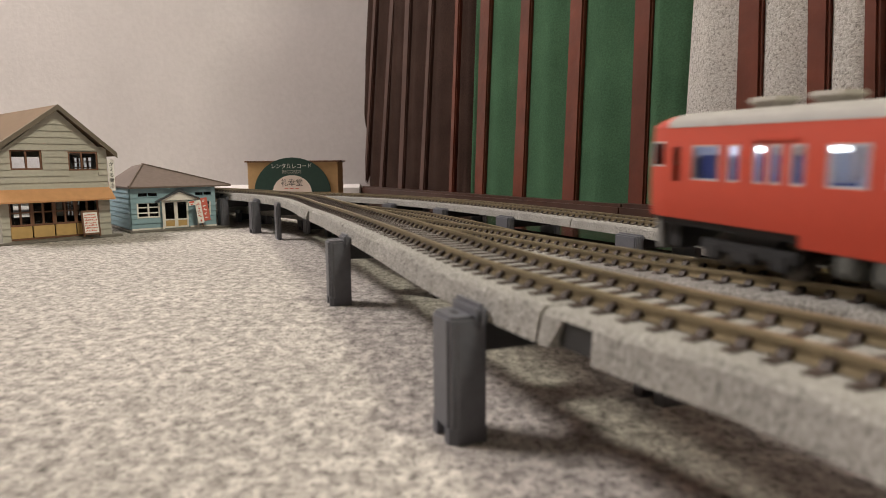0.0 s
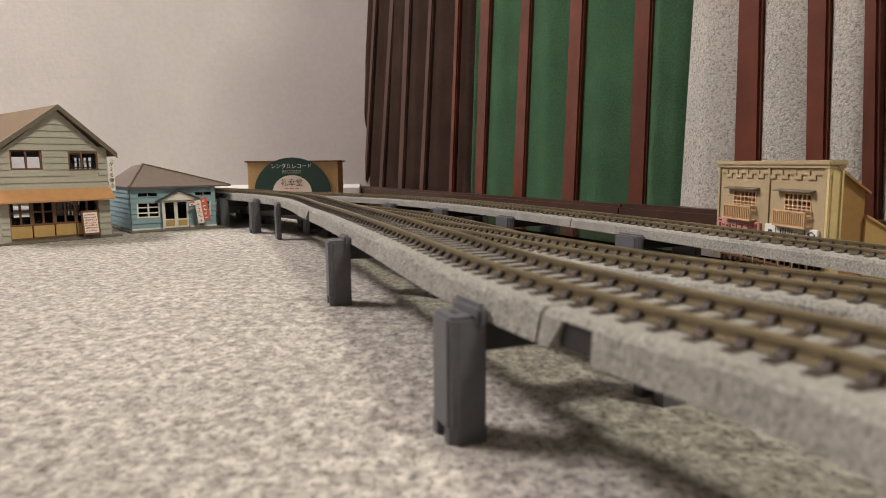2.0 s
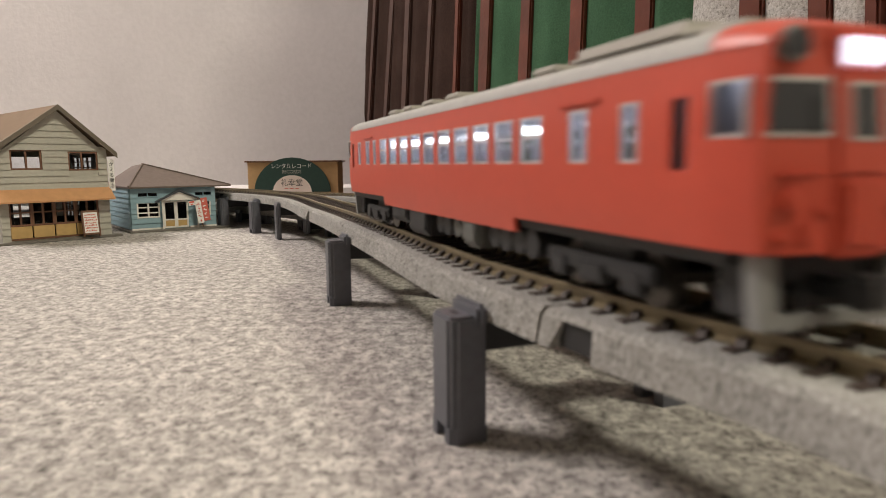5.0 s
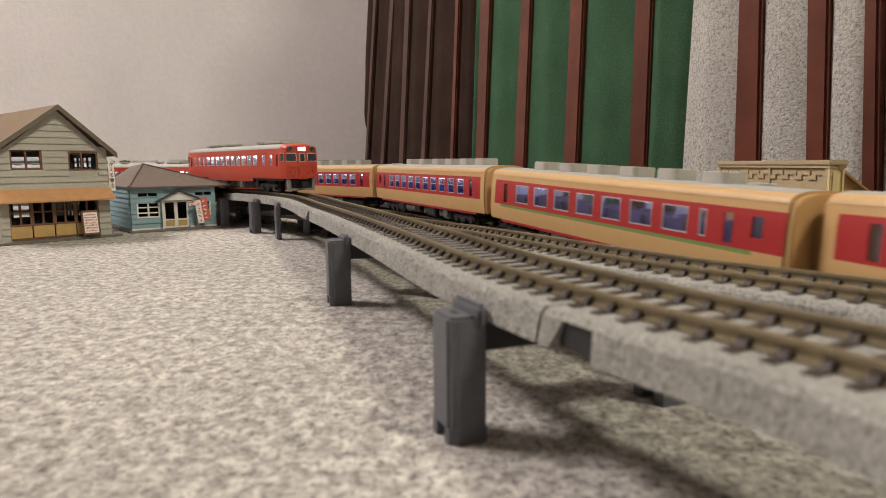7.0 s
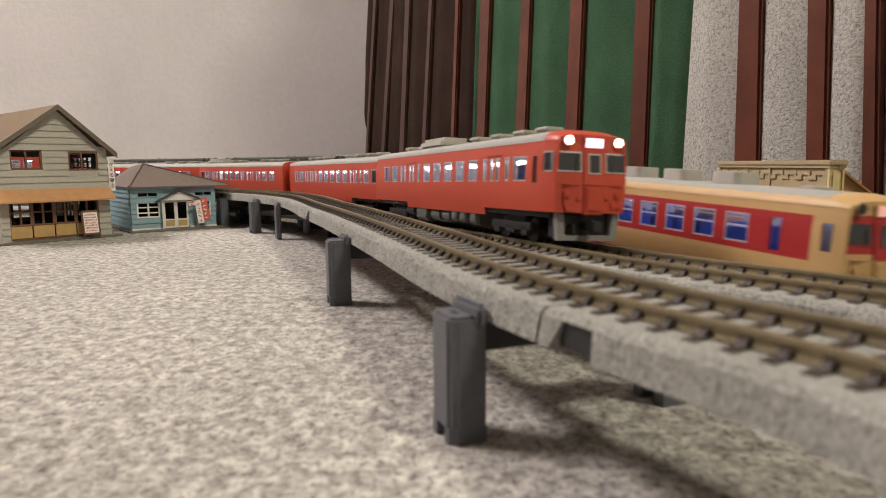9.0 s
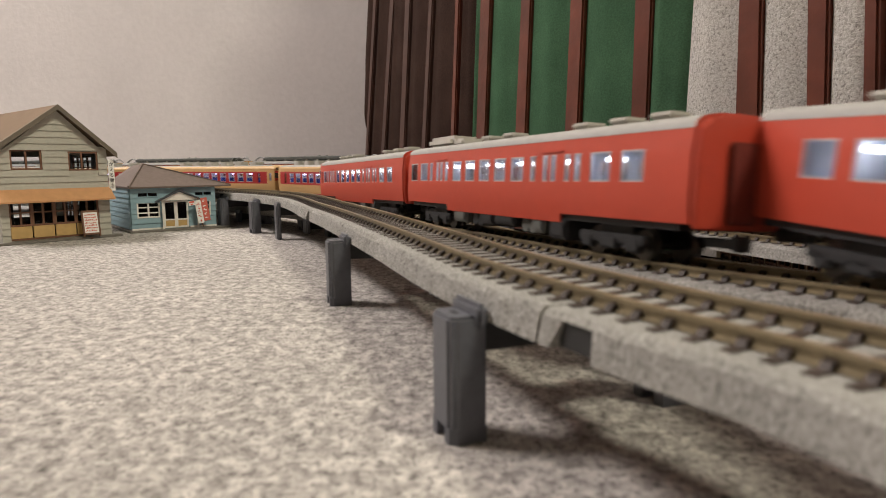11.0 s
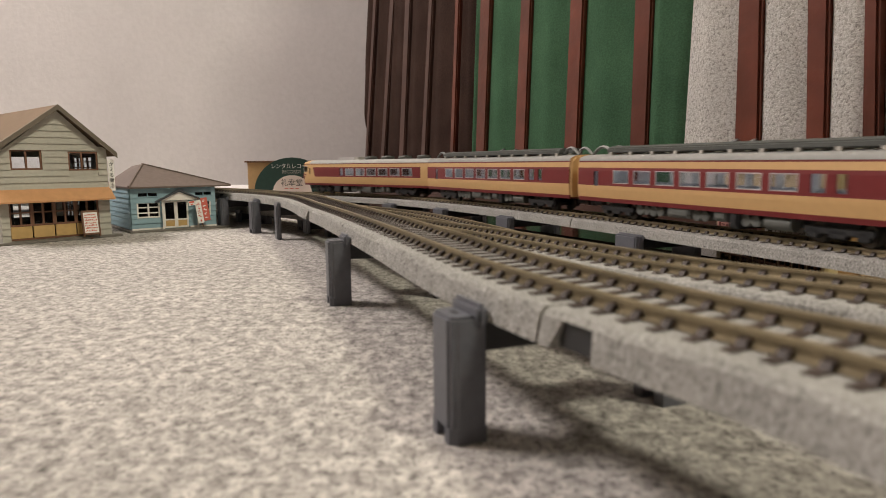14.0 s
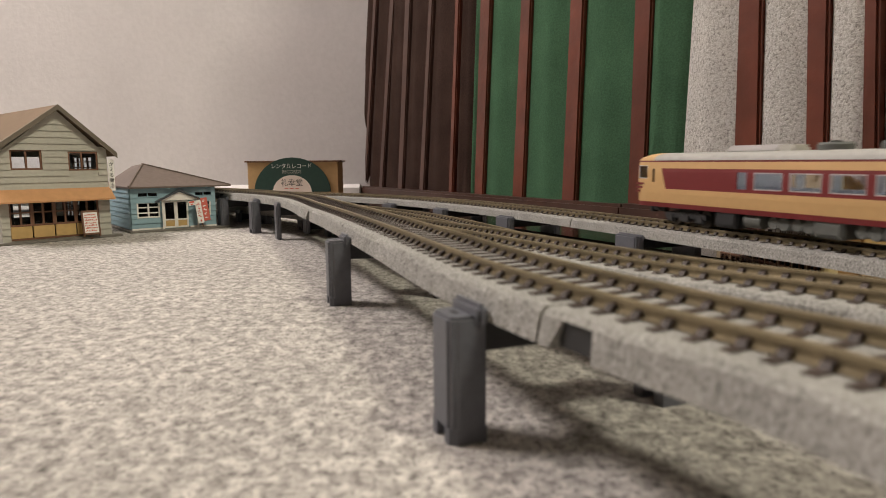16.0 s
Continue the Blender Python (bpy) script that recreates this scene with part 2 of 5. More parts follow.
FOURTH = [(132.1, 70.1), (122.3, 120.1), (108.5, 164.8), (93, 205.6), (71.1, 260.6), (38.4, 332.1), (10.5, 387.3), (-33.1, 452.3), (-96.4, 510.8), (-179.2, 559.8), (-282.7, 607)] + INNER_FOURTH[10:]
LOOPS = {
    "first": [(x, y, 21.7) for x, y in INNER],
    "second": [(x, y, fall(x, y)) for x, y in SECOND],
    "third": [(x, y, float(np.interp(y, (80, 140, 230, 300), (5.2, 5.2, 8.4, 10.6))) if x > -200 else 10.6) for x, y in THIRD],
    "fourth": [(x, y, float(np.interp(y, (130, 330), (14.3, 15.1))) if x > 0 else 15.1) for x, y in FOURTH],
}


def spline(points, n=24):
    P, out = [np.array(p, float) for p in points], []
    k = len(P)
    for i in range(k):
        a, b, c, d = P[i - 1], P[i], P[(i + 1) % k], P[(i + 2) % k]
        t0 = 0.0
        t1 = t0 + np.hypot(*(b - a)[:2]) ** 0.5
        t2 = t1 + np.hypot(*(c - b)[:2]) ** 0.5
        t3 = t2 + np.hypot(*(d - c)[:2]) ** 0.5
        for j in range(n):
            t = t1 + (t2 - t1) * j / n
            a1 = (t1 - t) / (t1 - t0) * a + (t - t0) / (t1 - t0) * b
            a2 = (t2 - t) / (t2 - t1) * b + (t - t1) / (t2 - t1) * c
            a3 = (t3 - t) / (t3 - t2) * c + (t - t2) / (t3 - t2) * d
            b1 = (t2 - t) / (t2 - t0) * a1 + (t - t0) / (t2 - t0) * a2
            b2 = (t3 - t) / (t3 - t1) * a2 + (t - t1) / (t3 - t1) * a3
            out.append((t2 - t) / (t2 - t1) * b1 + (t - t1) / (t2 - t1) * b2)
    Q = np.array(out)
    step = np.hypot(*np.diff(np.vstack([Q, Q[:1]])[:, :2], axis=0).T)
    return np.vstack([Q, Q[:1]]), np.concatenate([[0], np.cumsum(step)])


TRACK = {k: spline(v) for k, v in LOOPS.items()}


def along(which, s):
    Q, S = TRACK[which]
    s = s % S[-1]
    return Vector([float(np.interp(s, S, Q[:, i])) for i in range(3)])


def heading(which, s, d=1.5):
    t = along(which, s + d) - along(which, s - d)
    t.z = 0
    return t.normalized()

# ---- the room ----
CORNER = Vector((-96, 821))
RUN = Vector((225, -430)).normalized()
OUT = Vector((-RUN.y, RUN.x)) * -1.0


def room():
    bm = bmesh.new()
    box(bm, -1340, 2260, -1960, 1700, -30, 0)
    tagged(part("floor", bm, M_CARPET, None), "grey and white mottled carpet laid over the whole floor", "floor", kind="structure")
    bm = bmesh.new()
    box(bm, -1340, 2260, -1960, 1700, 2350, 2380)
    tagged(part("ceiling", bm, M_CEIL, None), "plain off-white painted ceiling", "ceiling", kind="structure")
    lamp = thing("ceiling_lamp", pose(1.40, -0.75, 2.35))
    bm = bmesh.new()
    disc(bm, (0, 0, -60), 280, 60, seg=40)
    part("housing", bm, M_CEIL, lamp)
    tagged(lamp, "round white ceiling lamp under the ceiling", "lamp")
    # out-of-view frame, made up to go with the added side light
    bm = bmesh.new()
    pierced(bm, -380, 380, 940, 1660, -20, 20, [(-340, -20, 980, 1620), (20, 340, 980, 1620)])
    bmesh.ops.transform(bm, matrix=pose(-1.26, 0.50, 0, 0, 0, 90), verts=bm.verts)
    tagged(part("window_1", bm, M_SKIRT, None), "added white two-light window frame, out of view, beside the added side light", "window", kind="structure")
    # back wall, a little askew
    turn = Matrix.Translation(Vector((CORNER.x, CORNER.y, 0)) * MM) @ pose(0, 0, 0, 0, 0, -5.7)
    bm = bmesh.new()
    box(bm, -1186, 2305, 0, 60, 0, 2350, m=turn)
    wall = part("wall_north", bm, M_WALL, None)
    tagged(wall, "pale grey embossed wallpaper wall", "wall", kind="structure")
    bm = bmesh.new()
    prism(bm, [(-7, 0), (-0.3, 0), (-0.3, 12), (-3, 12), (-7, 8)], "x", -1180, -4, 0)
    bmesh.ops.transform(bm, matrix=turn, verts=bm.verts)
    tagged(part("baseboard", bm, M_SKIRT, None), "low pale baseboard along the papered wall", "baseboard", kind="structure")
    for name, b in (("wall_west", (-1340, -1280, -1900, 1700)), ("wall_south", (-1280, 2200, -1960, -1900)), ("wall_east", (2200, 2260, -1900, 1700))):
        bm = bmesh.new()
        box(bm, *b, 0, 2350)
        tagged(part(name, bm, M_PLASTER, None), "unseen beige wall, darkened to cut bounced light", "wall", kind="structure")


def wall_point(u, out, z):
    p = CORNER + RUN * u + OUT * out
    return Vector((p.x, p.y, z)) * MM


def slab(bm, lower, upper, z0, z1, n0, n1, mat=0, bevel=0.0):
    """A strip on the panelled wall: its two edges along the wall at z0 and at z1, and how far it stands out (n0 to n1)."""
    q = []
    for (a, b), z in ((lower, z0), (upper, z1)):
        for u, n in ((a, n0), (b, n0), (b, n1), (a, n1)):
            q.append(bm.verts.new(wall_point(u, n, z)))
    fs = [bm.faces.new([q[i] for i in f]) for f in ((0, 1, 2, 3), (7, 6, 5, 4), (0, 4, 5, 1), (1, 5, 6, 2), (2, 6, 7, 3), (3, 7, 4, 0))]
    bmesh.ops.recalc_face_normals(bm, faces=fs)
    if bevel:
        bmesh.ops.bevel(bm, geom=list({e for f in fs for e in f.edges}), offset=bevel * MM, segments=2, affect="EDGES", clamp_overlap=True)


def panelled_wall():
    """Battens with felt between them on a dark plinth: edges along the wall low down (z 30) and higher up (z 150)."""
    root = thing("panelled_wall")
    tagged(root, "panelled wall of brown, green and cream felt between varnished battens", "wall", kind="structure")
    battens = [((-4, 9), (21, 36)), ((45, 62), (70, 88)), ((97, 117), (114, 134)), ((152, 168), (170, 184)), ((215, 227), (226, 238)), ((261, 284), (269, 294)), ((321, 344), (330, 351)), ((384, 407), (390, 412)), ((450, 472), (452, 474)), ((532, 549), (530, 545)), ((572, 584), (566, 579)), ((598, 607), (592, 600)), ((628, 640), (626, 638)), ((664, 676), (662, 674)), ((700, 712), (698, 710))]

    def stretch(pair, z):
        (a0, b0), (a1, b1) = pair
        k = (z - 30) / 120
        return (a0 + (a1 - a0) * k, b0 + (b1 - b0) * k)
    battens = [tuple((a + 0.12 * (b - a), b - 0.22 * (b - a)) for a, b in pair) if pair[0][0] < 460 else tuple((a - 2, b - 4) for a, b in pair) for pair in battens]
    for pair in battens:
        bm = bmesh.new()
        slab(bm, stretch(pair, 0), stretch(pair, 420), 0, 420, -9, -2, bevel=1.2)
        smooth(part("batten", bm, M_BATTEN_BROWN if pair[0][0] < 205 else M_BATTEN, root))
    edges = [(-30, M_FELT_BROWN, "brown felt panel"), (250, M_FELT_GREEN, "dark green felt panel"), (490, M_FLEECE, "cream speckled fleece panel"), (760, None, "")]
    for (a, mat, label), (b, _, _) in zip(edges, edges[1:]):
        cuts = [a] + [p[0][0] + 4 for p in battens if a < p[0][0] < b - 6] + [b]
        for c0, c1 in zip(cuts, cuts[1:]):
            bm = bmesh.new()
            n = 24
            fold = random.Random(int(c0) + 7).uniform(0, 6.28)
            rows = []
            for z in (0, 60, 130, 420):
                lean = (z - 30) / 120 * float(np.interp(c0, (0, 250, 450, 500, 560), (24, 9, 3, 5, -3)))
                lean1 = (z - 30) / 120 * float(np.interp(c1, (0, 250, 450, 500, 560), (24, 9, 3, 5, -3)))
                row = []
                for i in range(n + 1):
                    f = i / n
                    u = (c0 + lean) * (1 - f) + (c1 + lean1) * f
                    row.append(bm.verts.new(wall_point(u, -9.0 + 6.0 * math.sin(math.pi * f) ** 0.85 + (0.25 if mat is M_FLEECE else 0.8) * math.sin(math.pi * f) * math.sin(13.0 * f + fold + z * 0.004), z)))
                rows.append(row)
            for r0, r1 in zip(rows, rows[1:]):
                for i in range(n):
                    bm.faces.new((r0[i], r0[i + 1], r1[i + 1], r1[i]))
            bmesh.ops.solidify(bm, geom=bm.faces[:], thickness=-0.6 * MM)
            smooth(part("felt_panel", bm, mat, root, label), 60)
    # rises unseen above the battens to block lamp light from the corner
    bm = bmesh.new()
    slab(bm, (-20, 790), (-20, 790), 0, 520, -50, -9.8)
    part("backing", bm, M_PLINTH, root)
    bm = bmesh.new()
    slab(bm, (-16, 452), (-16, 452), 0, 9.6, -9, 3, bevel=2.0)
    smooth(part("plinth", bm, M_PLINTH, root, "dark varnished wooden plinth"))
    bm = bmesh.new()
    slab(bm, (452, 790), (452, 790), 0, 10.4, -9, 6, bevel=2.5)
    smooth(part("plinth", bm, M_PLINTH, root, "dark varnished wooden plinth"))

    bm = bmesh.new()
    slab(bm, (-10, 790), (-10, 790), 0, 1.6, 3, 98, bevel=0.5)
    smooth(part("floor_board", bm, M_BOARD, root, "dark glossy board along the wall"))


room()
panelled_wall()

# ---- track on piers ----
PITCH = 4.0
DEEP = {"first": 5.7, "second": 6.7, "third": 5.2, "fourth": 5.4}


def roadbed(which, root):
    """The moulded ballast bed: a trapezoid swept along the loop, in sections with a small joint between them."""
    Q, S = TRACK[which]
    total = S[-1]
    n = max(1, round(total / 186))
    rng = random.Random(5)
    for k in range(n):
        s0, s1 = total * k / n + 33.75, total * (k + 1) / n + 33.25
        near = which == "first" and k < 2 or which in ("second", "third") and k == 0
        steps = 150 if near else 40
        rough = 0.28 if near else 0.0
        deep = DEEP[which]
        stations = sorted({s0 + (s1 - s0) * i / steps for i in range(steps + 1)} | {s1 - 2.0, s1 - 3.4, s1 - 8.6, s1 - 10.0})
        bm = bmesh.new()
        rings = []
        for s in stations:
            low = -deep
            if which == "first" and s1 - 8.7 < s < s1 - 3.3:
                low = -2.5
            p, t = along(which, s), heading(which, s)
            side = Vector((t.y, -t.x, 0))
            foot = 10.3 + (-low - 1.7) * 0.3
            j = [rng.uniform(-rough, rough) for _ in range(8)]
            wave = 0.25 * math.cos(2 * math.pi * s / PITCH) if near else 0
            section = ((-foot, low), (-10.75 + j[0] + wave, -2.45 + j[1] * 0.5), (-10.05 + j[2] + wave, -1.75 + j[3] * 0.4), (-9.0, -1.7), (9.0, -1.7), (10.05 + j[4] - wave, -1.75 + j[5] * 0.4), (10.75 + j[6] - wave, -2.45 + j[7] * 0.5), (foot, low))
            rings.append([bm.verts.new((p + side * a + Vector((0, 0, max(b, low + 0.02) if abs(a) < foot else b))) * MM) for a, b in section])
        for r0, r1 in zip(rings, rings[1:]):
            for i in range(8):
                bm.faces.new((r0[i], r1[i], r1[(i + 1) % 8], r0[(i + 1) % 8]))
        bm.faces.new(rings[0])
        bm.faces.new(rings[-1][::-1])
        bmesh.ops.recalc_face_normals(bm, faces=bm.faces[:])
        smooth(part("roadbed", bm, M_BALLAST, root, "grey moulded ballast bed"), 30)
        if which == "first":
            # a black block stands in for the shade where the bed is cut away
            p, t = along(which, s1 - 6.0), heading(which, s1 - 6.0)
            bm = bmesh.new()
            box(bm, -3.6, 3.6, -10.2, 10.2, -deep + 0.1, -2.56, m=Matrix.Translation(p * MM) @ Matrix.Rotation(math.atan2(t.y, t.x), 4, "Z"))
            part("joint_plate", bm, M_BLACK, root, "black block for the shade inside the hollow bed")


def rails(which, root):
    prof = [(-0.75, -1.6), (0.75, -1.6), (0.75, -1.45), (0.22, -1.3), (0.22, -0.6), (0.45, -0.5), (0.45, 0), (-0.45, 0), (-0.45, -0.5), (-0.22, -0.6), (-0.22, -1.3), (-0.75, -1.45)]
    Q, S = TRACK[which]
    for off in (-4.95, 4.95):
        bm = bmesh.new()
        rings = []
        n = int(S[-1] / 6)
        for i in range(n):
            s = S[-1] * i / n
            p, t = along(which, s), heading(which, s)
            side = Vector((t.y, -t.x, 0))
            rings.append([bm.verts.new((p + side * (a + off) + Vector((0, 0, b))) * MM) for a, b in prof])
        m = len(prof)
        for i in range(n):
            r0, r1 = rings[i], rings[(i + 1) % n]
            for j in range(m):
                bm.faces.new((r0[j], r1[j], r1[(j + 1) % m], r0[(j + 1) % m]))
        bmesh.ops.recalc_face_normals(bm, faces=bm.faces[:])
        part("rail", bm, M_RAIL, root, "dull brass-coloured rail")


def sleeper_mesh():
    bm = bmesh.new()
    box(bm, -0.65, 0.65, -7.9, 7.9, -2.9, -1.52)
    for y in (-4.95, 4.95):
        for e in (-1, 1):
            prism(bm, [(y + e * 0.3, -1.52), (y + e * 1.25, -1.52), (y + e * 0.95, -1.0), (y + e * 0.3, -0.75)], "x", -0.52, 0.52)
    me = bpy.data.meshes.new("sleeper")
    bm.to_mesh(me)
    bm.free()
    me.materials.append(M_SLEEPER)
    return me


SLEEPER = sleeper_mesh()


def sleepers(which, root, near):
    """The sleepers of the stretch that lies before the camera are single pieces; the others are one mesh."""
    total = TRACK[which][1][-1]
    n = int(total / PITCH)
    verts, faces = [], []
    base = [v.co.copy() for v in SLEEPER.vertices]
    polys = [list(p.vertices) for p in SLEEPER.polygons]
    for i in range(n):
        s = total * i / n
        p, t = along(which, s), heading(which, s)
        m = Matrix.Translation(p * MM) @ Matrix.Rotation(math.atan2(t.y, t.x), 4, "Z")
        if s < near or s > total - 70:
            share("sleeper", SLEEPER, root, m)
        else:
            k = len(verts)
            verts += [m @ v for v in base]
            faces += [[a + k for a in f] for f in polys]
    me = bpy.data.meshes.new("sleeper_row")
    me.from_pydata(verts, [], faces)
    me.materials.append(M_SLEEPER)
    ob = new("sleeper_row", me)
    ob.parent = root
    tagged(ob, "dark brown sleepers further round the loop", kind="stuff")


NAMES = {"first": "grey-ballasted model track loop on low grey piers", "second": "grey-ballasted model track loop falling gently away", "third": "low grey-ballasted model track loop between two others", "fourth": "grey-ballasted outer model track loop beside the panelled wall"}
for key, label in NAMES.items():
    track = thing("model_track")
    tagged(track, label, "model track", "track loops")
    roadbed(key, track)
    rails(key, track)
    sleepers(key, track, 480)


def pier(which, s, stub, far=0.0, hw=3.5):
    """A grey plastic pier: two posts outside the bed, a cross beam and clips; stub: how far it stands out on the near side."""
    p, t = along(which, s), heading(which, s)
    top = max(p.z - DEEP[which], 0.6)
    root = thing("viaduct_pier", Matrix.Translation(Vector((p.x, p.y, 0)) * MM) @ Matrix.Rotation(math.atan2(t.y, t.x), 4, "Z"))
    tagged(root, "grey plastic pier with rounded post under the track", "pier", "viaduct piers")
    w = 10.3 + (DEEP[which] - 1.7) * 0.3 + 0.15
    for side in (-1, 1):
        bm = bmesh.new()
        reach = far if side < 0 else 0.0
        out, inn = w + 0.4 + stub + reach, w - 0.2 + reach
        foot = 1.7 if stub > 3 else 0
        ring = [(-hw, side * inn), (hw, side * inn), (hw, side * (out - 0.9)), (hw - 0.8, side * out), (0.8 - hw, side * out), (-hw, side * (out - 0.9))]
        if side < 0:
            ring = ring[::-1]
        prism(bm, ring, "z", foot, max(top + 0.8, foot + 0.5), bevel=0.45)
        if foot:
            for e in (-1, 1):
                leg = [(e * (hw - 0.05), side * (inn + 0.05)), (e * 1.3, side * (inn + 0.05)), (e * 1.3, side * (out - 0.05)), (e * (hw - 0.8), side * (out - 0.05)), (e * (hw - 0.05), side * (out - 0.95))]
                prism(bm, leg if side * e < 0 else leg[::-1], "z", 0, foot + 0.5)
        smooth(part("post", bm, M_PIER, root))
        if stub > 2.5:
            bm = bmesh.new()
            ym = side * (w + 0.4 + stub * 0.55)
            box(bm, -0.9, 0.9, ym - 0.35, ym + 0.35, top + 0.3, top + 0.85)
            part("slot", bm, M_BLACK, root, "dark slot in the top plate")
        bm = bmesh.new()
        y0, y1 = sorted((side * (w - 0.1), side * (w + 1.5)))
        box(bm, -hw - 0.8, hw + 0.8, y0, y1, top - 0.8, top + (1.3 if hw > 4 else 2.3), 0.6)
        smooth(part("clip", bm, M_PIER, root))
    bm = bmesh.new()
    box(bm, -2.6, 2.6, -w - far, w, max(top - 4.2, 0.0), top - 0.05, 0.3)
    part("beam", bm, M_BLACK, root, "dark cross beam")
    return root


for s, stub in ((48, 4.6), (138, 5.0), (302, 1.5), (342, 4.0), (391, 4.0), (470, 4), (560, 4), (660, 4), (800, 4), (950, 4), (1100, 4), (1250, 4), (1400, 4), (1550, 4), (1700, 4), (1850, 4), (1980, 4)):
    pier("first", s, stub, 6.0 if s < 60 else 0.0)
for s in (78, 170, 262, 352, 450, 560, 680, 820, 1000, 1200, 1400, 1600, 1800, 2000):
    pier("second", s, 1.5)
for s in (300, 380, 480, 600, 740, 900, 1100, 1300, 1500, 1700, 1900, 2100, 2300):
    pier("third", s, 1.0)
for s in (60, 182, 273, 343, 406, 470, 560, 660, 780, 950, 1150, 1350, 1550, 1750, 1950, 2150, 2350, 2550, 2750, 2900):
    pier("fourth", s, 3.0, 0.0, 6.4)

# ---- the trains ----
HALF = 69.3


def profile(z):
    """Half width of a car body at height z."""
    return float(np.interp(z, (5.5, 8.5, 11, 18.5, 22.6, 23.2), (8.9, 9.35, 9.6, 9.6, 9.15, 8.9)))


def pinch(x, cabs):
    """The body narrows towards a cab's front."""
    k = 1.0
    for e in cabs:
        d = HALF - e * x
        if d < 5:
            k = min(k, 1 - 0.075 * (1 - d / 5) ** 1.6)
    return k


def shell(car, spec):
    """Both side walls with their window openings, and the two ends."""
    mats = spec["mats"]
    cabs = spec["cabs"]
    wins = spec["windows"]
    xs = {-HALF, HALF}
    zs = {spec["low"], 22.6}
    for x0, x1, z0, z1, *_ in wins:
        xs |= {x0, x1}
        zs |= {z0, z1}
    for z in spec["levels"]:
        zs.add(z)
    for x in spec["breaks"]:
        xs.add(x)
    for e in cabs:
        xs |= {e * (HALF - 1), e * (HALF - 2.5), e * (HALF - 5)}
    zs |= {8.5, 11.0, 18.5}
    xs, zs = sorted(xs), sorted(zs)
    bm = bmesh.new()
    for side in (-1, 1):
        cache = {}

        def vert(x, z, deep):
            key = (x, z, deep)
            if key not in cache:
                y = side * (profile(z) * pinch(x, cabs) - (0.55 if deep else 0))
                tip = 2.4 * (z - 12.6) / 7.2 if x == spec.get("slant") and 12.6 <= z <= 19.8 else 0
                cache[key] = bm.verts.new(Vector((x + tip, y, z)) * MM)
            return cache[key]
        filled = {}
        for i in range(len(xs) - 1):
            for j in range(len(zs) - 1):
                xc, zc = (xs[i] + xs[i + 1]) / 2, (zs[j] + zs[j + 1]) / 2
                hole = any(a < xc < b and c < zc < d for a, b, c, d, *_ in wins)
                cut = zc < spec["skirt"](xc)
                filled[i, j] = not (hole or cut)
                if not filled[i, j]:
                    continue
                for deep in (False, True):
                    q = [vert(xs[i], zs[j], deep), vert(xs[i + 1], zs[j], deep), vert(xs[i + 1], zs[j + 1], deep), vert(xs[i], zs[j + 1], deep)]
                    if (side > 0) != deep:
                        q = q[::-1]
                    f = bm.faces.new(q)
                    f.material_index = len(mats) if deep else spec["paint"](xc, zc)
        for (i, j), on in filled.items():
            if not on:
                continue
            for di, dj, a, b in ((-1, 0, (0, 0), (0, 1)), (1, 0, (1, 0), (1, 1)), (0, -1, (0, 0), (1, 0)), (0, 1, (0, 1), (1, 1))):
                if not filled.get((i + di, j + dj), False):
                    xa, za, xb, zb = xs[i + a[0]], zs[j + a[1]], xs[i + b[0]], zs[j + b[1]]
                    f = bm.faces.new((vert(xa, za, False), vert(xb, zb, False), vert(xb, zb, True), vert(xa, za, True)))
                    f.material_index = spec["paint"]((xs[i] + xs[i + 1]) / 2, (zs[j] + zs[j + 1]) / 2)
    for e in (-1, 1):
        levels = [z for z in zs]
        for z0, z1 in zip(levels, levels[1:]):
            if z0 < spec["low_end"]:
                continue
            n = 8
            lo, hi = [], []
            for i in range(n + 1):
                f = -1 + 2 * i / n
                bulge = (1.1 * (1 - f * f)) if e in cabs else 0
                for zz, row in ((z0, lo), (z1, hi)):
                    tl = -1.0 * max(0.0, (zz - 14) / 9) if e in cabs else 0
                    row.append(bm.verts.new(Vector((e * (HALF + bulge + tl), f * profile(zz) * pinch(e * HALF, cabs), zz)) * MM))
            for i in range(n):
                q = (lo[i], lo[i + 1], hi[i + 1], hi[i])
                f = bm.faces.new(q if e > 0 else q[::-1])
                f.material_index = spec["face"](e, (i + 0.5) / n * 2 - 1, (z0 + z1) / 2)
    bmesh.ops.remove_doubles(bm, verts=bm.verts[:], dist=0.02 * MM)
    ob = part("body", bm, list(mats) + [M_INSIDE], car)
    smooth(ob, 28)


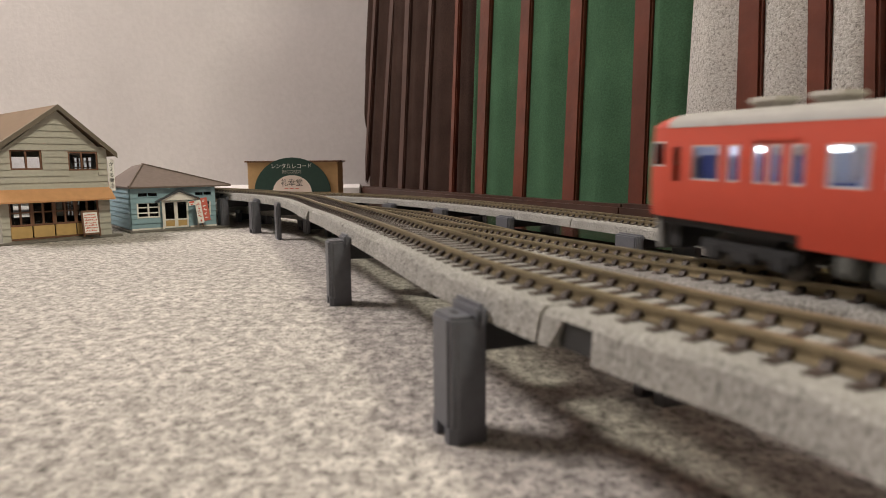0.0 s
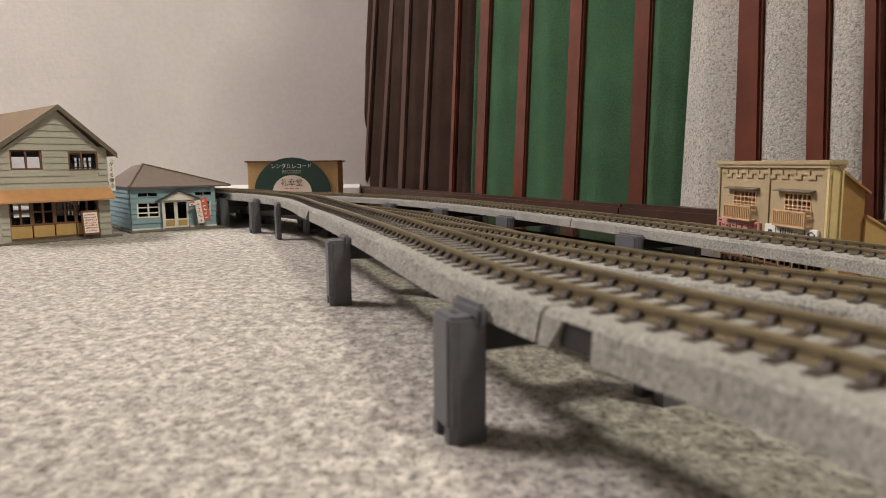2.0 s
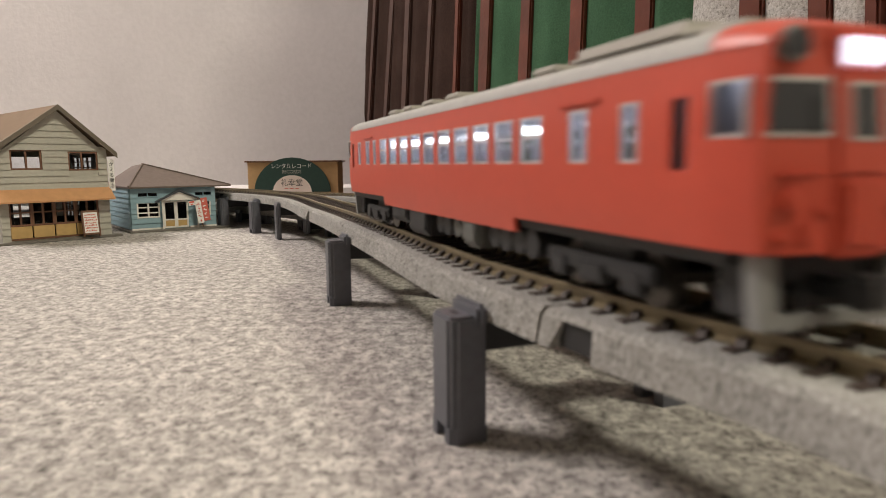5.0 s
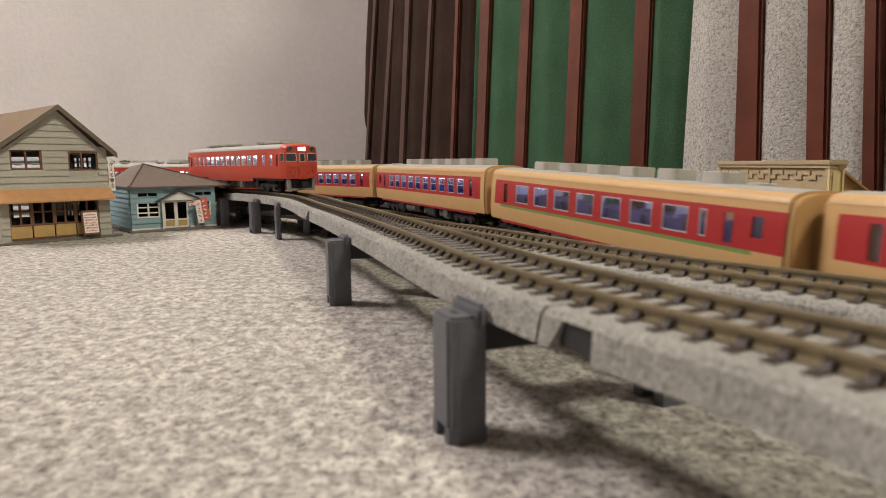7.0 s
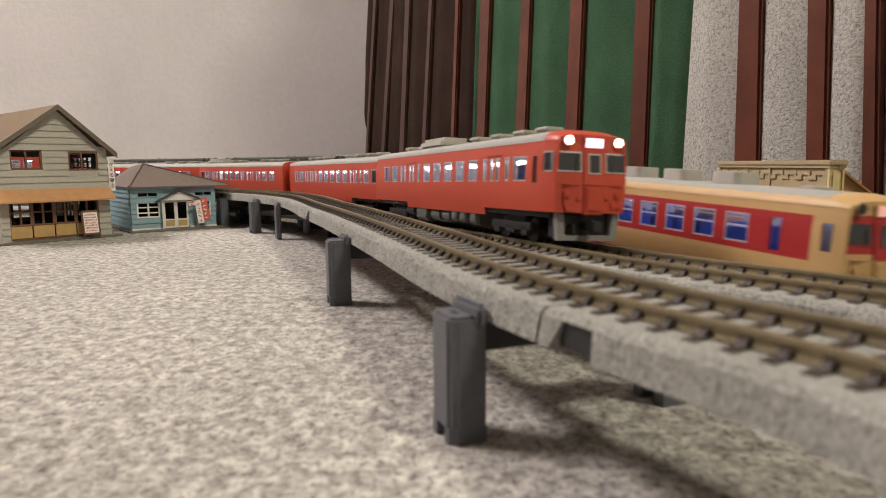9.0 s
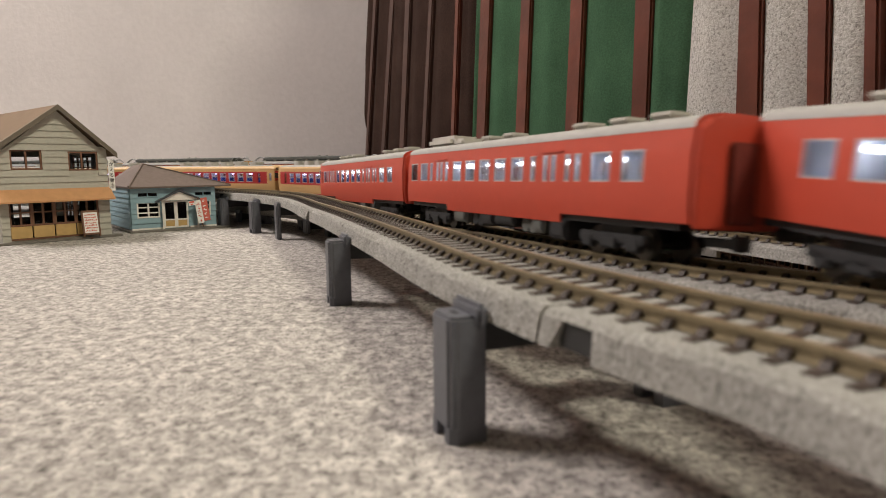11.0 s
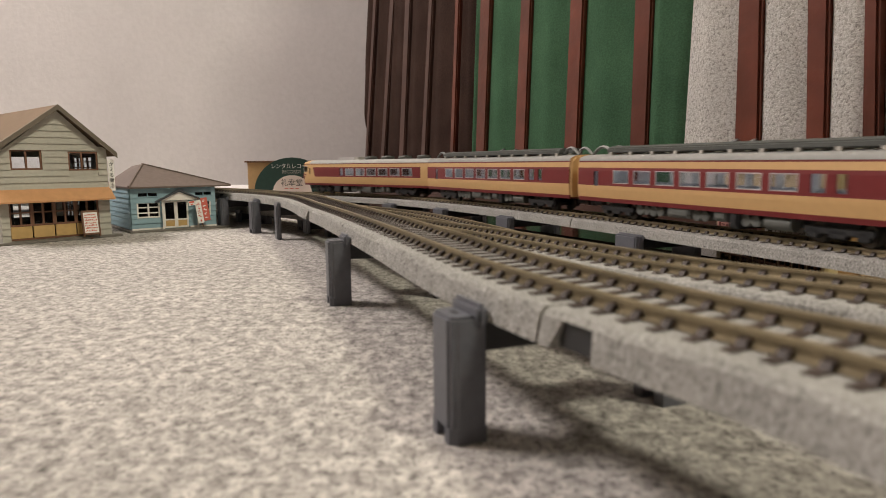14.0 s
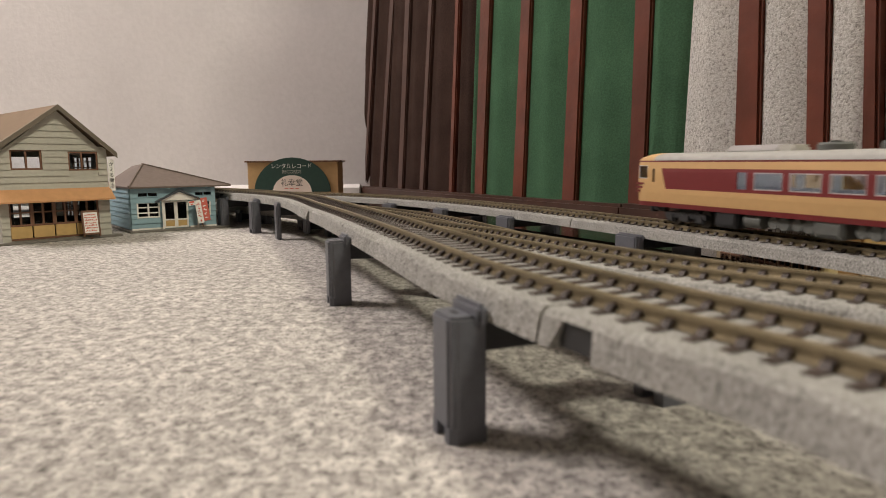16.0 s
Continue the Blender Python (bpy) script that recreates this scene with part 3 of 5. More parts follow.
def roof(car, spec):
    bm = bmesh.new()
    rows = []
    cabs = spec["cabs"]
    xs = sorted({-HALF, HALF} | {e * (HALF - d) for e in (-1, 1) for d in (0.6, 1.6, 3, 5, 9)})
    n = 12
    for x in xs:
        row = []
        for i in range(n + 1):
            a = math.pi * i / n
            d = min((HALF - e * x) for e in cabs) if cabs else 9
            drop = 0.0
            if cabs:
                e = 1 if x > 0 else -1
                if e in cabs:
                    d = HALF - e * x
                    drop = 1.3 * max(0, 1 - d / 5) ** 2
            y = 9.25 * pinch(x, cabs) * math.copysign(abs(math.cos(a)) ** 0.75, math.cos(a))
            z = 22.55 + (2.75 - drop) * math.sin(a) ** 0.8
            row.append(bm.verts.new(Vector((x, y, z)) * MM))
        rows.append(row)
    k = spec.get("shoulder", 0)
    for a, (r0, r1) in enumerate(zip(rows, rows[1:])):
        xc = (xs[a] + xs[a + 1]) / 2
        for i in range(n):
            f = bm.faces.new((r0[i], r0[i + 1], r1[i + 1], r1[i]))
            edge = i < k or i >= n - k
            cap = any(HALF - e * xc < spec.get("hood", 0) for e in cabs)
            f.material_index = 1 if (edge or cap) else 0
    for r in (rows[0], rows[-1]):
        bm.faces.new(r).material_index = 1
    bmesh.ops.recalc_face_normals(bm, faces=bm.faces[:])
    ob = part("roof", bm, [spec["roof"], spec["rim"]], car)
    smooth(ob, 40)


def window_mesh(w, h, bars):
    """A pane in a thin silver frame, standing in the x-z plane."""
    bm = bmesh.new()
    t = 0.30
    if bars:
        lows = [(-h / 2 + t, h / 2 - t)] if bars < 2 else [(-h / 2 + t, 0.15), (0.5, h / 2 - t)]
        pierced(bm, -w / 2, w / 2, -h / 2, h / 2, -0.22, 0.22, [(-w / 2 + t, w / 2 - t, a, b) for a, b in lows], 1)
    box(bm, -w / 2, w / 2, -0.08, 0.08, -h / 2, h / 2, mat=0)
    me = bpy.data.meshes.new("window")
    bm.to_mesh(me)
    bm.free()
    me.materials.append(M_CARGLASS)
    me.materials.append(M_SILVER)
    return me


WINDOWS = {}


def windows(car, spec):
    for x0, x1, z0, z1, *kind in spec["windows"]:
        w, h = round(x1 - x0, 2), round(z1 - z0, 2)
        bars = kind[0] if kind else 1
        if (w, h, bars) not in WINDOWS:
            WINDOWS[w, h, bars] = window_mesh(w, h, bars)
        for side in (-1, 1):
            y = side * (profile((z0 + z1) / 2) * pinch((x0 + x1) / 2, spec["cabs"]) - 0.28)
            share("window", WINDOWS[w, h, bars], car, Matrix.Translation(Vector(((x0 + x1) / 2, y, (z0 + z1) / 2)) * MM) @ Matrix.Rotation(side * -0.02, 4, "X"))


def bogie_mesh():
    bm = bmesh.new()
    for side in (-1, 1):
        y0, y1 = sorted((side * 6.2, side * 7.6))
        box(bm, -10, 10, y0, y1, 2.6, 4.6, 0.3)
        for x in (-7, 7):
            box(bm, x - 1.8, x + 1.8, min(y0, y1 + 0.5), max(y0, y1) + 0.3, 1.4, 4.2, 0.4)
        box(bm, -2.6, 2.6, y0, y1 + (0.5 if side > 0 else 0), 1.6, 4.0, 0.4)
    box(bm, -5, 5, -6, 6, 3, 6.3, 0.3)
    me = bpy.data.meshes.new("bogie")
    bm.to_mesh(me)
    bm.free()
    me.materials.append(M_BLACK)
    bm = bmesh.new()
    for y in (-4.9, 4.0):
        disc(bm, (0, y, 0), 2.8, 0.9, "y", 18)
        disc(bm, (0, y + (0.9 if y < 0 else -0.5), 0), 3.2, 0.5, "y", 18)
    disc(bm, (0, -5, 0), 0.8, 10, "y", 8)
    mw = bpy.data.meshes.new("wheelset")
    bm.to_mesh(mw)
    bm.free()
    mw.materials.append(M_WHEEL)
    return me, mw


BOGIE, WHEELSET = bogie_mesh()


def running_gear(car, seed, tone):
    for x in (-46, 46):
        b = share("bogie", BOGIE, car, Matrix.Translation(Vector((x, 0, 0)) * MM))
        for d in (-7, 7):
            share("wheelset", WHEELSET, b, Matrix.Translation(Vector((d, 0, 2.8)) * MM))
    rng = random.Random(seed)
    x = -32.0
    while x < 30:
        w = rng.choice((4, 5.5, 7, 9, 11))
        low = rng.uniform(1.3, 3.4)
        bm = bmesh.new()
        kind = rng.random()
        if kind < 0.3:
            disc(bm, (x, -7.6, 4.2), 1.9, 15.2, "y", 14)
            disc(bm, (x + 3.6, -7.6, 4.2), 1.7, 15.2, "y", 14)
            w = 6
        elif kind < 0.5:
            disc(bm, (x, -6.2, 4.2), 2.2, w + 2, "x", 16)
            disc(bm, (x, 6.2, 4.2), 2.2, w + 2, "x", 16)
            w += 2
        else:
            box(bm, x, x + w, -8.6, 8.6, low, 7.0, 0.5)
            box(bm, x + 0.8, x + w - 0.8, -8.9, 8.9, low + 0.8, 5.6, 0.2)
        smooth(part("underfloor_box", bm, tone if rng.random() < 0.7 else M_BLACK, car), 30)
        x += w + rng.uniform(0.8, 2.6)
    bm = bmesh.new()
    box(bm, -66, 66, -8.3, 8.3, 6.2, 7.6)
    part("underframe", bm, M_BLACK, car)
    for e in (-1, 1):
        bm = bmesh.new()
        box(bm, *sorted((e * 64, e * 72.4)), -1.0, 1.0, 3.6, 5.2, 0.3)
        box(bm, *sorted((e * 70.4, e * 72.6)), -1.5, 1.5, 3.2, 5.8, 0.4)
        part("coupler", bm, M_BLACK, car)


def interior(car, spec):
    bm = bmesh.new()
    box(bm, -67, 67, -8.6, 8.6, 8.2, 8.8, mat=0)
    for e in spec["walls"]:
        box(bm, e - 0.4, e + 0.4, -8.4, 8.4, 8.8, 22, mat=0)
    part("cabin_lining", bm, [M_INSIDE], car)
    bm = bmesh.new()
    x = -52.0
    while x < 52:
        for side in (-1, 1):
            y0, y1 = sorted((side * 2.2, side * 8.2))
            box(bm, x - 0.9, x + 0.9, y0, y1, 8.8, spec["seat_top"], 0.3)
            box(bm, x - 2.6, x + 2.6, y0, y1, 10.6, 12.0, 0.3)
        x += spec["seat_pitch"]
    part("seat_row", bm, spec["seat"], car)
    for e in spec.get("benches", ()):
        bm = bmesh.new()
        box(bm, *sorted((e * 49.8, e * 57.4)), -8.1, 8.1, 8.9, 18.0, 0.4)
        part("seat_block", bm, spec["seat"], car, "high blue seat block behind the cab")
    bm = bmesh.new()
    for x in spec["leds"]:
        box(bm, x - 1.7, x + 1.7, -1.4, 1.4, spec["led_top"] - 0.7, spec["led_top"], 0.25)
    if spec["leds"]:
        part("interior_light", bm, spec["led"], car, "glowing interior light")
    # glow hidden above the windows, added to brighten the car's inside
    bm = bmesh.new()
    box(bm, -62, 62, -1.2, 1.2, 21.3, 21.8)
    part("light_strip", bm, spec["strip"], car, "hidden glowing strip added to brighten the car's inside")


def gangway(car, e, mat, paint):
    bm = bmesh.new()
    ring = [(-8.7, 6.6), (8.7, 6.6), (9.2, 11), (9.2, 18.5), (8.7, 22.6), (6.8, 24.0), (3.4, 24.7), (-3.4, 24.7), (-6.8, 24.0), (-8.7, 22.6), (-9.2, 18.5), (-9.2, 11)]
    prism(bm, ring, "x", *sorted((e * (HALF - 0.1), e * (HALF + 1.3))), bevel=0.3)
    smooth(part("end_panel", bm, paint, car))
    bm = bmesh.new()
    x0, x1 = sorted((e * (HALF + 1.2), e * (HALF + 2.3)))
    box(bm, x0, x1, -3.2, 3.2, 7.5, 20.6, 0.4)
    part("gangway", bm, mat, car, "dark gangway bellows")


def deflector(car, e):
    """The pale steel frame below a cab."""
    bm = bmesh.new()
    prism(bm, [(-8.0, 7.2), (-6.2, 7.2), (-5.7, 2.5), (5.7, 2.5), (6.2, 7.2), (8.0, 7.2), (7.4, 1.4), (-7.4, 1.4)], "x", e * (HALF - 2.0), e * (HALF - 0.6))
    part("deflector", bm, M_GREYPART, car, "pale grey steel deflector")
    bm = bmesh.new()
    box(bm, *sorted((e * 63.0, e * (HALF - 2.2))), -6.6, 6.6, 1.8, 7.2, 0.3)
    part("end_beam", bm, M_BLACK, car)
    for y in (-3.6, 3.4):
        bm = bmesh.new()
        disc(bm, (e * (HALF - 2.4), y, 4.4), 0.45, e * 1.9, "x", 8)
        box(bm, *sorted((e * (HALF - 0.9), e * (HALF - 0.3))), y - 0.4, y + 0.4, 2.9, 4.6, 0.15)
        part("brake_hose", bm, M_BLACK, car)


def cab_face(car, e, paint, lit, sign, trim, band=None, lamp=None):
    """Windscreens, door, lamps and fittings of a cab's front."""
    f = lambda y, z: HALF + 1.1 * (1 - (y / 9.0) ** 2) - max(0.0, (z - 14) / 9)
    band = band or paint
    high = 20.3 if trim is M_SILVER else 20.2

    def sheet(bm, y0, y1, z0, z1, out, mat, back=0.7):
        """A thin plate that follows the face's curve."""
        n = 5
        ys = [y0 + (y1 - y0) * i / n for i in range(n + 1)]
        front = [[bm.verts.new(Vector((e * (f(y, z) + out), y, z)) * MM) for y in ys] for z in (z0, z1)]
        rear = [[bm.verts.new(Vector((e * (f(y, z) + out - back), y, z)) * MM) for y in ys] for z in (z0, z1)]
        fs = []
        for i in range(n):
            fs.append(bm.faces.new((front[0][i], front[0][i + 1], front[1][i + 1], front[1][i])))
            fs.append(bm.faces.new((front[0][i], front[0][i + 1], rear[0][i + 1], rear[0][i])))
            fs.append(bm.faces.new((front[1][i], front[1][i + 1], rear[1][i + 1], rear[1][i])))
        for i in (0, n):
            fs.append(bm.faces.new((front[0][i], front[1][i], rear[1][i], rear[0][i])))
        for q in fs:
            q.material_index = mat

    for y0, y1 in ((-8.6, -3.0), (3.0, 8.6)):
        bm = bmesh.new()
        sheet(bm, y0, y1, high - 4.3, high, 0.12, 1)
        sheet(bm, y0 + 0.35, y1 - 0.35, high - 3.95, high - 0.35, 0.24, 0)
        mid = y0 + 1.5 if y0 > 0 else y1 - 1.5
        sheet(bm, mid - 0.12, mid + 0.12, high - 4.1, high - 1.4, 0.42, 2, 0.15)
        bmesh.ops.recalc_face_normals(bm, faces=bm.faces[:])
        part("windscreen", bm, [M_DARKGLASS, trim, M_BLACK], car)
    bm = bmesh.new()
    box(bm, *sorted((e * (HALF + 0.1), e * (HALF + 1.45))), -2.6, 2.6, 7.0, 13.4, 0.3, mat=0)
    sheet(bm, -2.6, 2.6, 13.4, 20.5, 0.35, 1, 0.9)
    sheet(bm, -1.8, 1.8, 8.0, 12.6, 0.62, 0, 0.5)
    bmesh.ops.recalc_face_normals(bm, faces=bm.faces[:])
    door = part("cab_door", bm, [paint, band], car)
    bm = bmesh.new()
    sheet(bm, -1.55, 1.55, high - 4.6, high - 0.3, 0.42, 1, 0.6)
    sheet(bm, -1.25, 1.25, high - 4.3, high - 0.6, 0.52, 0, 0.5)
    bmesh.ops.recalc_face_normals(bm, faces=bm.faces[:])
    part("pane", bm, [M_DARKGLASS, trim], door)
    bm = bmesh.new()
    x0, x1 = sorted((e * (HALF - 2.6), e * (HALF + 0.55)))
    box(bm, x0, x1, -2.9, 2.9, 20.7, 23.8, 0.4)
    frame_box = part("sign_box", bm, paint, car)
    bm = bmesh.new()
    x0, x1 = sorted((e * (HALF - 1.0), e * (HALF + 0.72)))
    box(bm, x0, x1, -2.3, 2.3, 21.1, 23.4, 0.2)
    part("destination_sign", bm, sign, frame_box, "lit destination sign" if sign is M_DEST else "")
    for y in (-6.2, 6.2):
        bm = bmesh.new()
        disc(bm, (e * (HALF - 3.4), y, 22.6), 1.3, e * 3.7, "x", 18)
        ring = part("headlight_ring", bm, paint if lit or lamp else M_GREYPART, car)
        bm = bmesh.new()
        disc(bm, (e * (HALF - 1.4), y, 22.6), 0.95, e * 2.1, "x", 18)
        part("headlight", bm, lamp or (M_LAMP if lit else M_DARKGLASS), ring, "lit headlight" if lit else "dim lamp")
        bm = bmesh.new()
        disc(bm, (e * (HALF - 0.4), y * 1.02, 11.4), 0.95, e * 1.3, "x", 14)
        disc(bm, (e * (HALF + 0.9), y * 1.02, 11.4), 0.6, e * 0.2, "x", 14)
        part("tail_lamp", bm, paint, car)
    for y, z, w, h in ((-5.4, 8.1, 2.6, 1.1), (5.4, 13.3, 4.0, 0.35), (-5.4, 13.3, 4.0, 0.35), (5.0, 9.0, 1.0, 1.6), (-6.8, 9.6, 0.6, 2.2), (3.6, 10.6, 1.2, 0.8), (-3.6, 10.4, 1.0, 0.8), (6.8, 8.6, 1.6, 0.5)):
        bm = bmesh.new()
        box(bm, *sorted((e * (HALF - 0.2), e * (f(y, z) + 0.3))), y - w / 2, y + w / 2, z - h / 2, z + h / 2, 0.15)
        part("handrail", bm, paint, car)


def square_vent(bm, x, y):
    box(bm, x - 3.2, x + 3.2, y - 2.6, y + 2.6, 25.9, 27.0, 0.4)
    box(bm, x - 2.3, x + 2.3, y - 1.8, y + 1.8, 24.6, 26.0)


def round_cooler(bm, x):
    ring = [(x + 4.3 * math.copysign(abs(math.cos(a)) ** 0.45, math.cos(a)), 3.9 * math.copysign(abs(math.sin(a)) ** 0.45, math.sin(a))) for a in [2 * math.pi * i / 28 for i in range(28)]]
    prism(bm, ring, "z", 24.4, 28.0, bevel=0.7)


def rounded_pot(bm, x):
    disc(bm, (x, 0, 25.0), 4.4, 1.7, seg=22)
    disc(bm, (x, 0, 26.7), 4.4, 0.6, seg=22, taper=0.9)
    disc(bm, (x, 0, 27.3), 1.6, 0.5, seg=12)


def red_skirt(x):
    return 5.6 if -30 < x < 34 else 7.4


def make_red_car(name, cabs, lit_end, dark_end, layout, label, seed, top):
    car = thing(name)
    tagged(car, label, "model train car", "red train cars")
    if layout == "single":
        wins = [(-68.4, -64.6, 16.0, 20.3, 1), (-62.4, -60.4, 13.6, 19.4, 0), (-56, -53.2, 14.2, 19.6), (-47.6, -44, 14.2, 19.6)]
        wins += [(x, x + 5.6, 14.2, 19.6, 2) for x in (-38, -30.5, -23, -15.5, -8, -0.5, 7, 14.5, 22, 29.5)]
        wins += [(38.5, 41, 14.2, 19.6), (44.2, 48, 14.2, 19.6), (53, 56, 14.2, 19.6), (60.4, 62.4, 13.6, 19.4, 0), (64.6, 68.4, 16.0, 20.3, 1)]
    else:
        wins = [(64.6, 68.4, 16.0, 20.3, 1), (60.2, 62.2, 13.6, 19.4, 0)] if 1 in cabs else [(60, 66, 14.0, 19.6)]
        wins += [(50.5, 57, 14.0, 19.6), (46, 48.4, 14.0, 19.6), (40.8, 42.9, 14.0, 19.6), (37.6, 39.7, 14.0, 19.6), (33.4, 35.8, 14.0, 19.6)]
        wins += [(x, x + 6.2, 14.0, 19.6, 1) for x in (23.5, 14.3, 5.1, -4.1, -13.3)]
        wins += [(-19.2, -16.8, 14.0, 19.6), (-24.6, -22.5, 14.0, 19.6), (-28, -25.9, 14.0, 19.6), (-33.6, -31.5, 14.0, 19.6), (-37.6, -35.2, 14.0, 19.6), (-47.6, -41, 14.0, 19.6), (-57.6, -51, 14.0, 19.6)]
    spec = dict(mats=[M_RED], cabs=cabs, windows=wins, low=5.6, low_end=7.4, levels=[7.4], breaks=[-30, 34], skirt=red_skirt,
                paint=lambda x, z: 0, face=lambda e, f, z: 0, roof=M_REDROOF, rim=M_RED, hood=5.2, walls=[e * 58 for e in (-1, 1)], seat_pitch=10.4, seat_top=13.8, seat=M_SEAT,
                benches=cabs if layout != "single" else (), leds=[-54, -36, -17, 3, 22, 38, 53], led=M_LED, led_top=19.3, strip=M_STRIP_DIM)
    shell(car, spec)
    roof(car, spec)
    windows(car, spec)
    interior(car, spec)
    running_gear(car, seed, M_UNDER)
    for x in (-52, -39, -25, 10, 24, 38, 50):
        if top is not None and abs(x - top) < 19 or top is None and x == 10:
            continue
        bm = bmesh.new()
        square_vent(bm, x, 0)
        part("roof_vent", bm, M_VENT, car)
    if top is not None:
        bm = bmesh.new()
        high = 27.2 if layout == "single" else 28.2
        box(bm, top - 8, top + 13, -5, 5, 24.6, high, 1.2)
        box(bm, top - 14, top - 7, -4, 4, 24.6, high - 1.0, 0.9)
        smooth(part("roof_tank", bm, M_VENT, car), 40)
    for x0, x1 in ((35, 43.5), (-30.5, -21.8)) if layout != "single" else ((-49.5, -42), (42, 49.5)):
        for side in (-1, 1):
            bm = bmesh.new()
            y0, y1 = sorted((side * 9.35, side * 9.78))
            box(bm, x0, x1, y0, y1, 20.1, 20.5)
            part("door_rail", bm, M_RED, car)
    for e in cabs:
        cab_face(car, e, M_RED, e == lit_end, M_DEST if e in (lit_end, dark_end) else M_DARKGLASS, M_SILVER)
        deflector(car, e)
    for e in (-1, 1):
        if e not in cabs:
            gangway(car, e, M_REDDARK, M_RED)
    return car


def make_express_car(cabs, stripe, label, seed, grey_roof):
    """Cream car with a crimson window band."""
    car = thing("express_railcar")
    tagged(car, label, "model train car", "cream and crimson train cars")
    xs = [-50, -40, -30, -20, -10, 0, 10, 20, 30, 40]
    wins = [(x, x + 6.8, 13.5, 19.7, 2) for x in xs]
    if stripe:
        wins = [(x, x + 9.4, 13.5, 19.7, 1) for x in (-49, -35.6, -22.2, -8.8, 4.6, 18, 31.4)] + [(44.6, 47.0, 13.5, 19.7, 1)]
    wins += [(52.5, 55.2, 13.0, 19.6, 0), (-58.4, -55.6, 13.0, 19.6, 0), (64.6, 66.8, 14.4, 19.6, 0) if cabs else (60.5, 63.5, 15.0, 19.4, 0)]
    band = (12.2, 20.8)
    spec = dict(mats=[M_CREAM, M_CRIMSON, M_GREENLINE], cabs=cabs, windows=wins, low=5.8, low_end=6.4, levels=[6.7, 11.3, 12.2, 14.4, 20.8, 21.4], breaks=[-66, -61, 61, 62.4, -62.5],
                skirt=lambda x: 5.8 if -60 < x < 60 else 6.7,
                paint=lambda x, z: (1 if (band[0] < z < band[1] and ((-62.5 if -1 in cabs else -67) < x < (62.4 if 1 in cabs else 67))) or z < 6.7 else (2 if stripe and 11.3 < z < 12.2 and abs(x) < 61 else 0)),
                face=lambda e, f, z: 1 if (e in cabs and 14.4 < z < 21.4) or z < 6.7 else 0,
                roof=M_REDROOF, rim=M_CREAM, shoulder=2 if grey_roof else 3, hood=7.0, walls=[-57, 57], seat_pitch=8.2, seat_top=16.2, seat=M_SEAT_GREY if stripe else M_SEAT,
                leds=[-45, -25, -5, 15, 35], led=M_VIOLET, led_top=19.4, strip=M_STRIP)
    shell(car, spec)
    roof(car, spec)
    windows(car, spec)
    interior(car, spec)
    running_gear(car, seed, M_UNDER)
    for x in (-52, -36, -20, -4, 14, 32) if grey_roof else (-44, -27, -10, 7, 24, 41):
        bm = bmesh.new()
        round_cooler(bm, x)
        smooth(part("roof_cooler", bm, M_VENT, car), 40)
    for x in (-18, 50) if not grey_roof else (52,):
        bm = bmesh.new()
        disc(bm, (x, 3.0, 24.6), 3.0, 1.2, seg=16)
        part("roof_vent", bm, M_VENT, car)
    for e in cabs:
        cab_face(car, e, M_CREAM, False, M_PINKSIGN, M_CRIMSON, M_CRIMSON, M_BLACK)
    for e in (-1, 1):
        if e not in cabs:
            gangway(car, e, M_CREAM, M_CREAM)
    return car


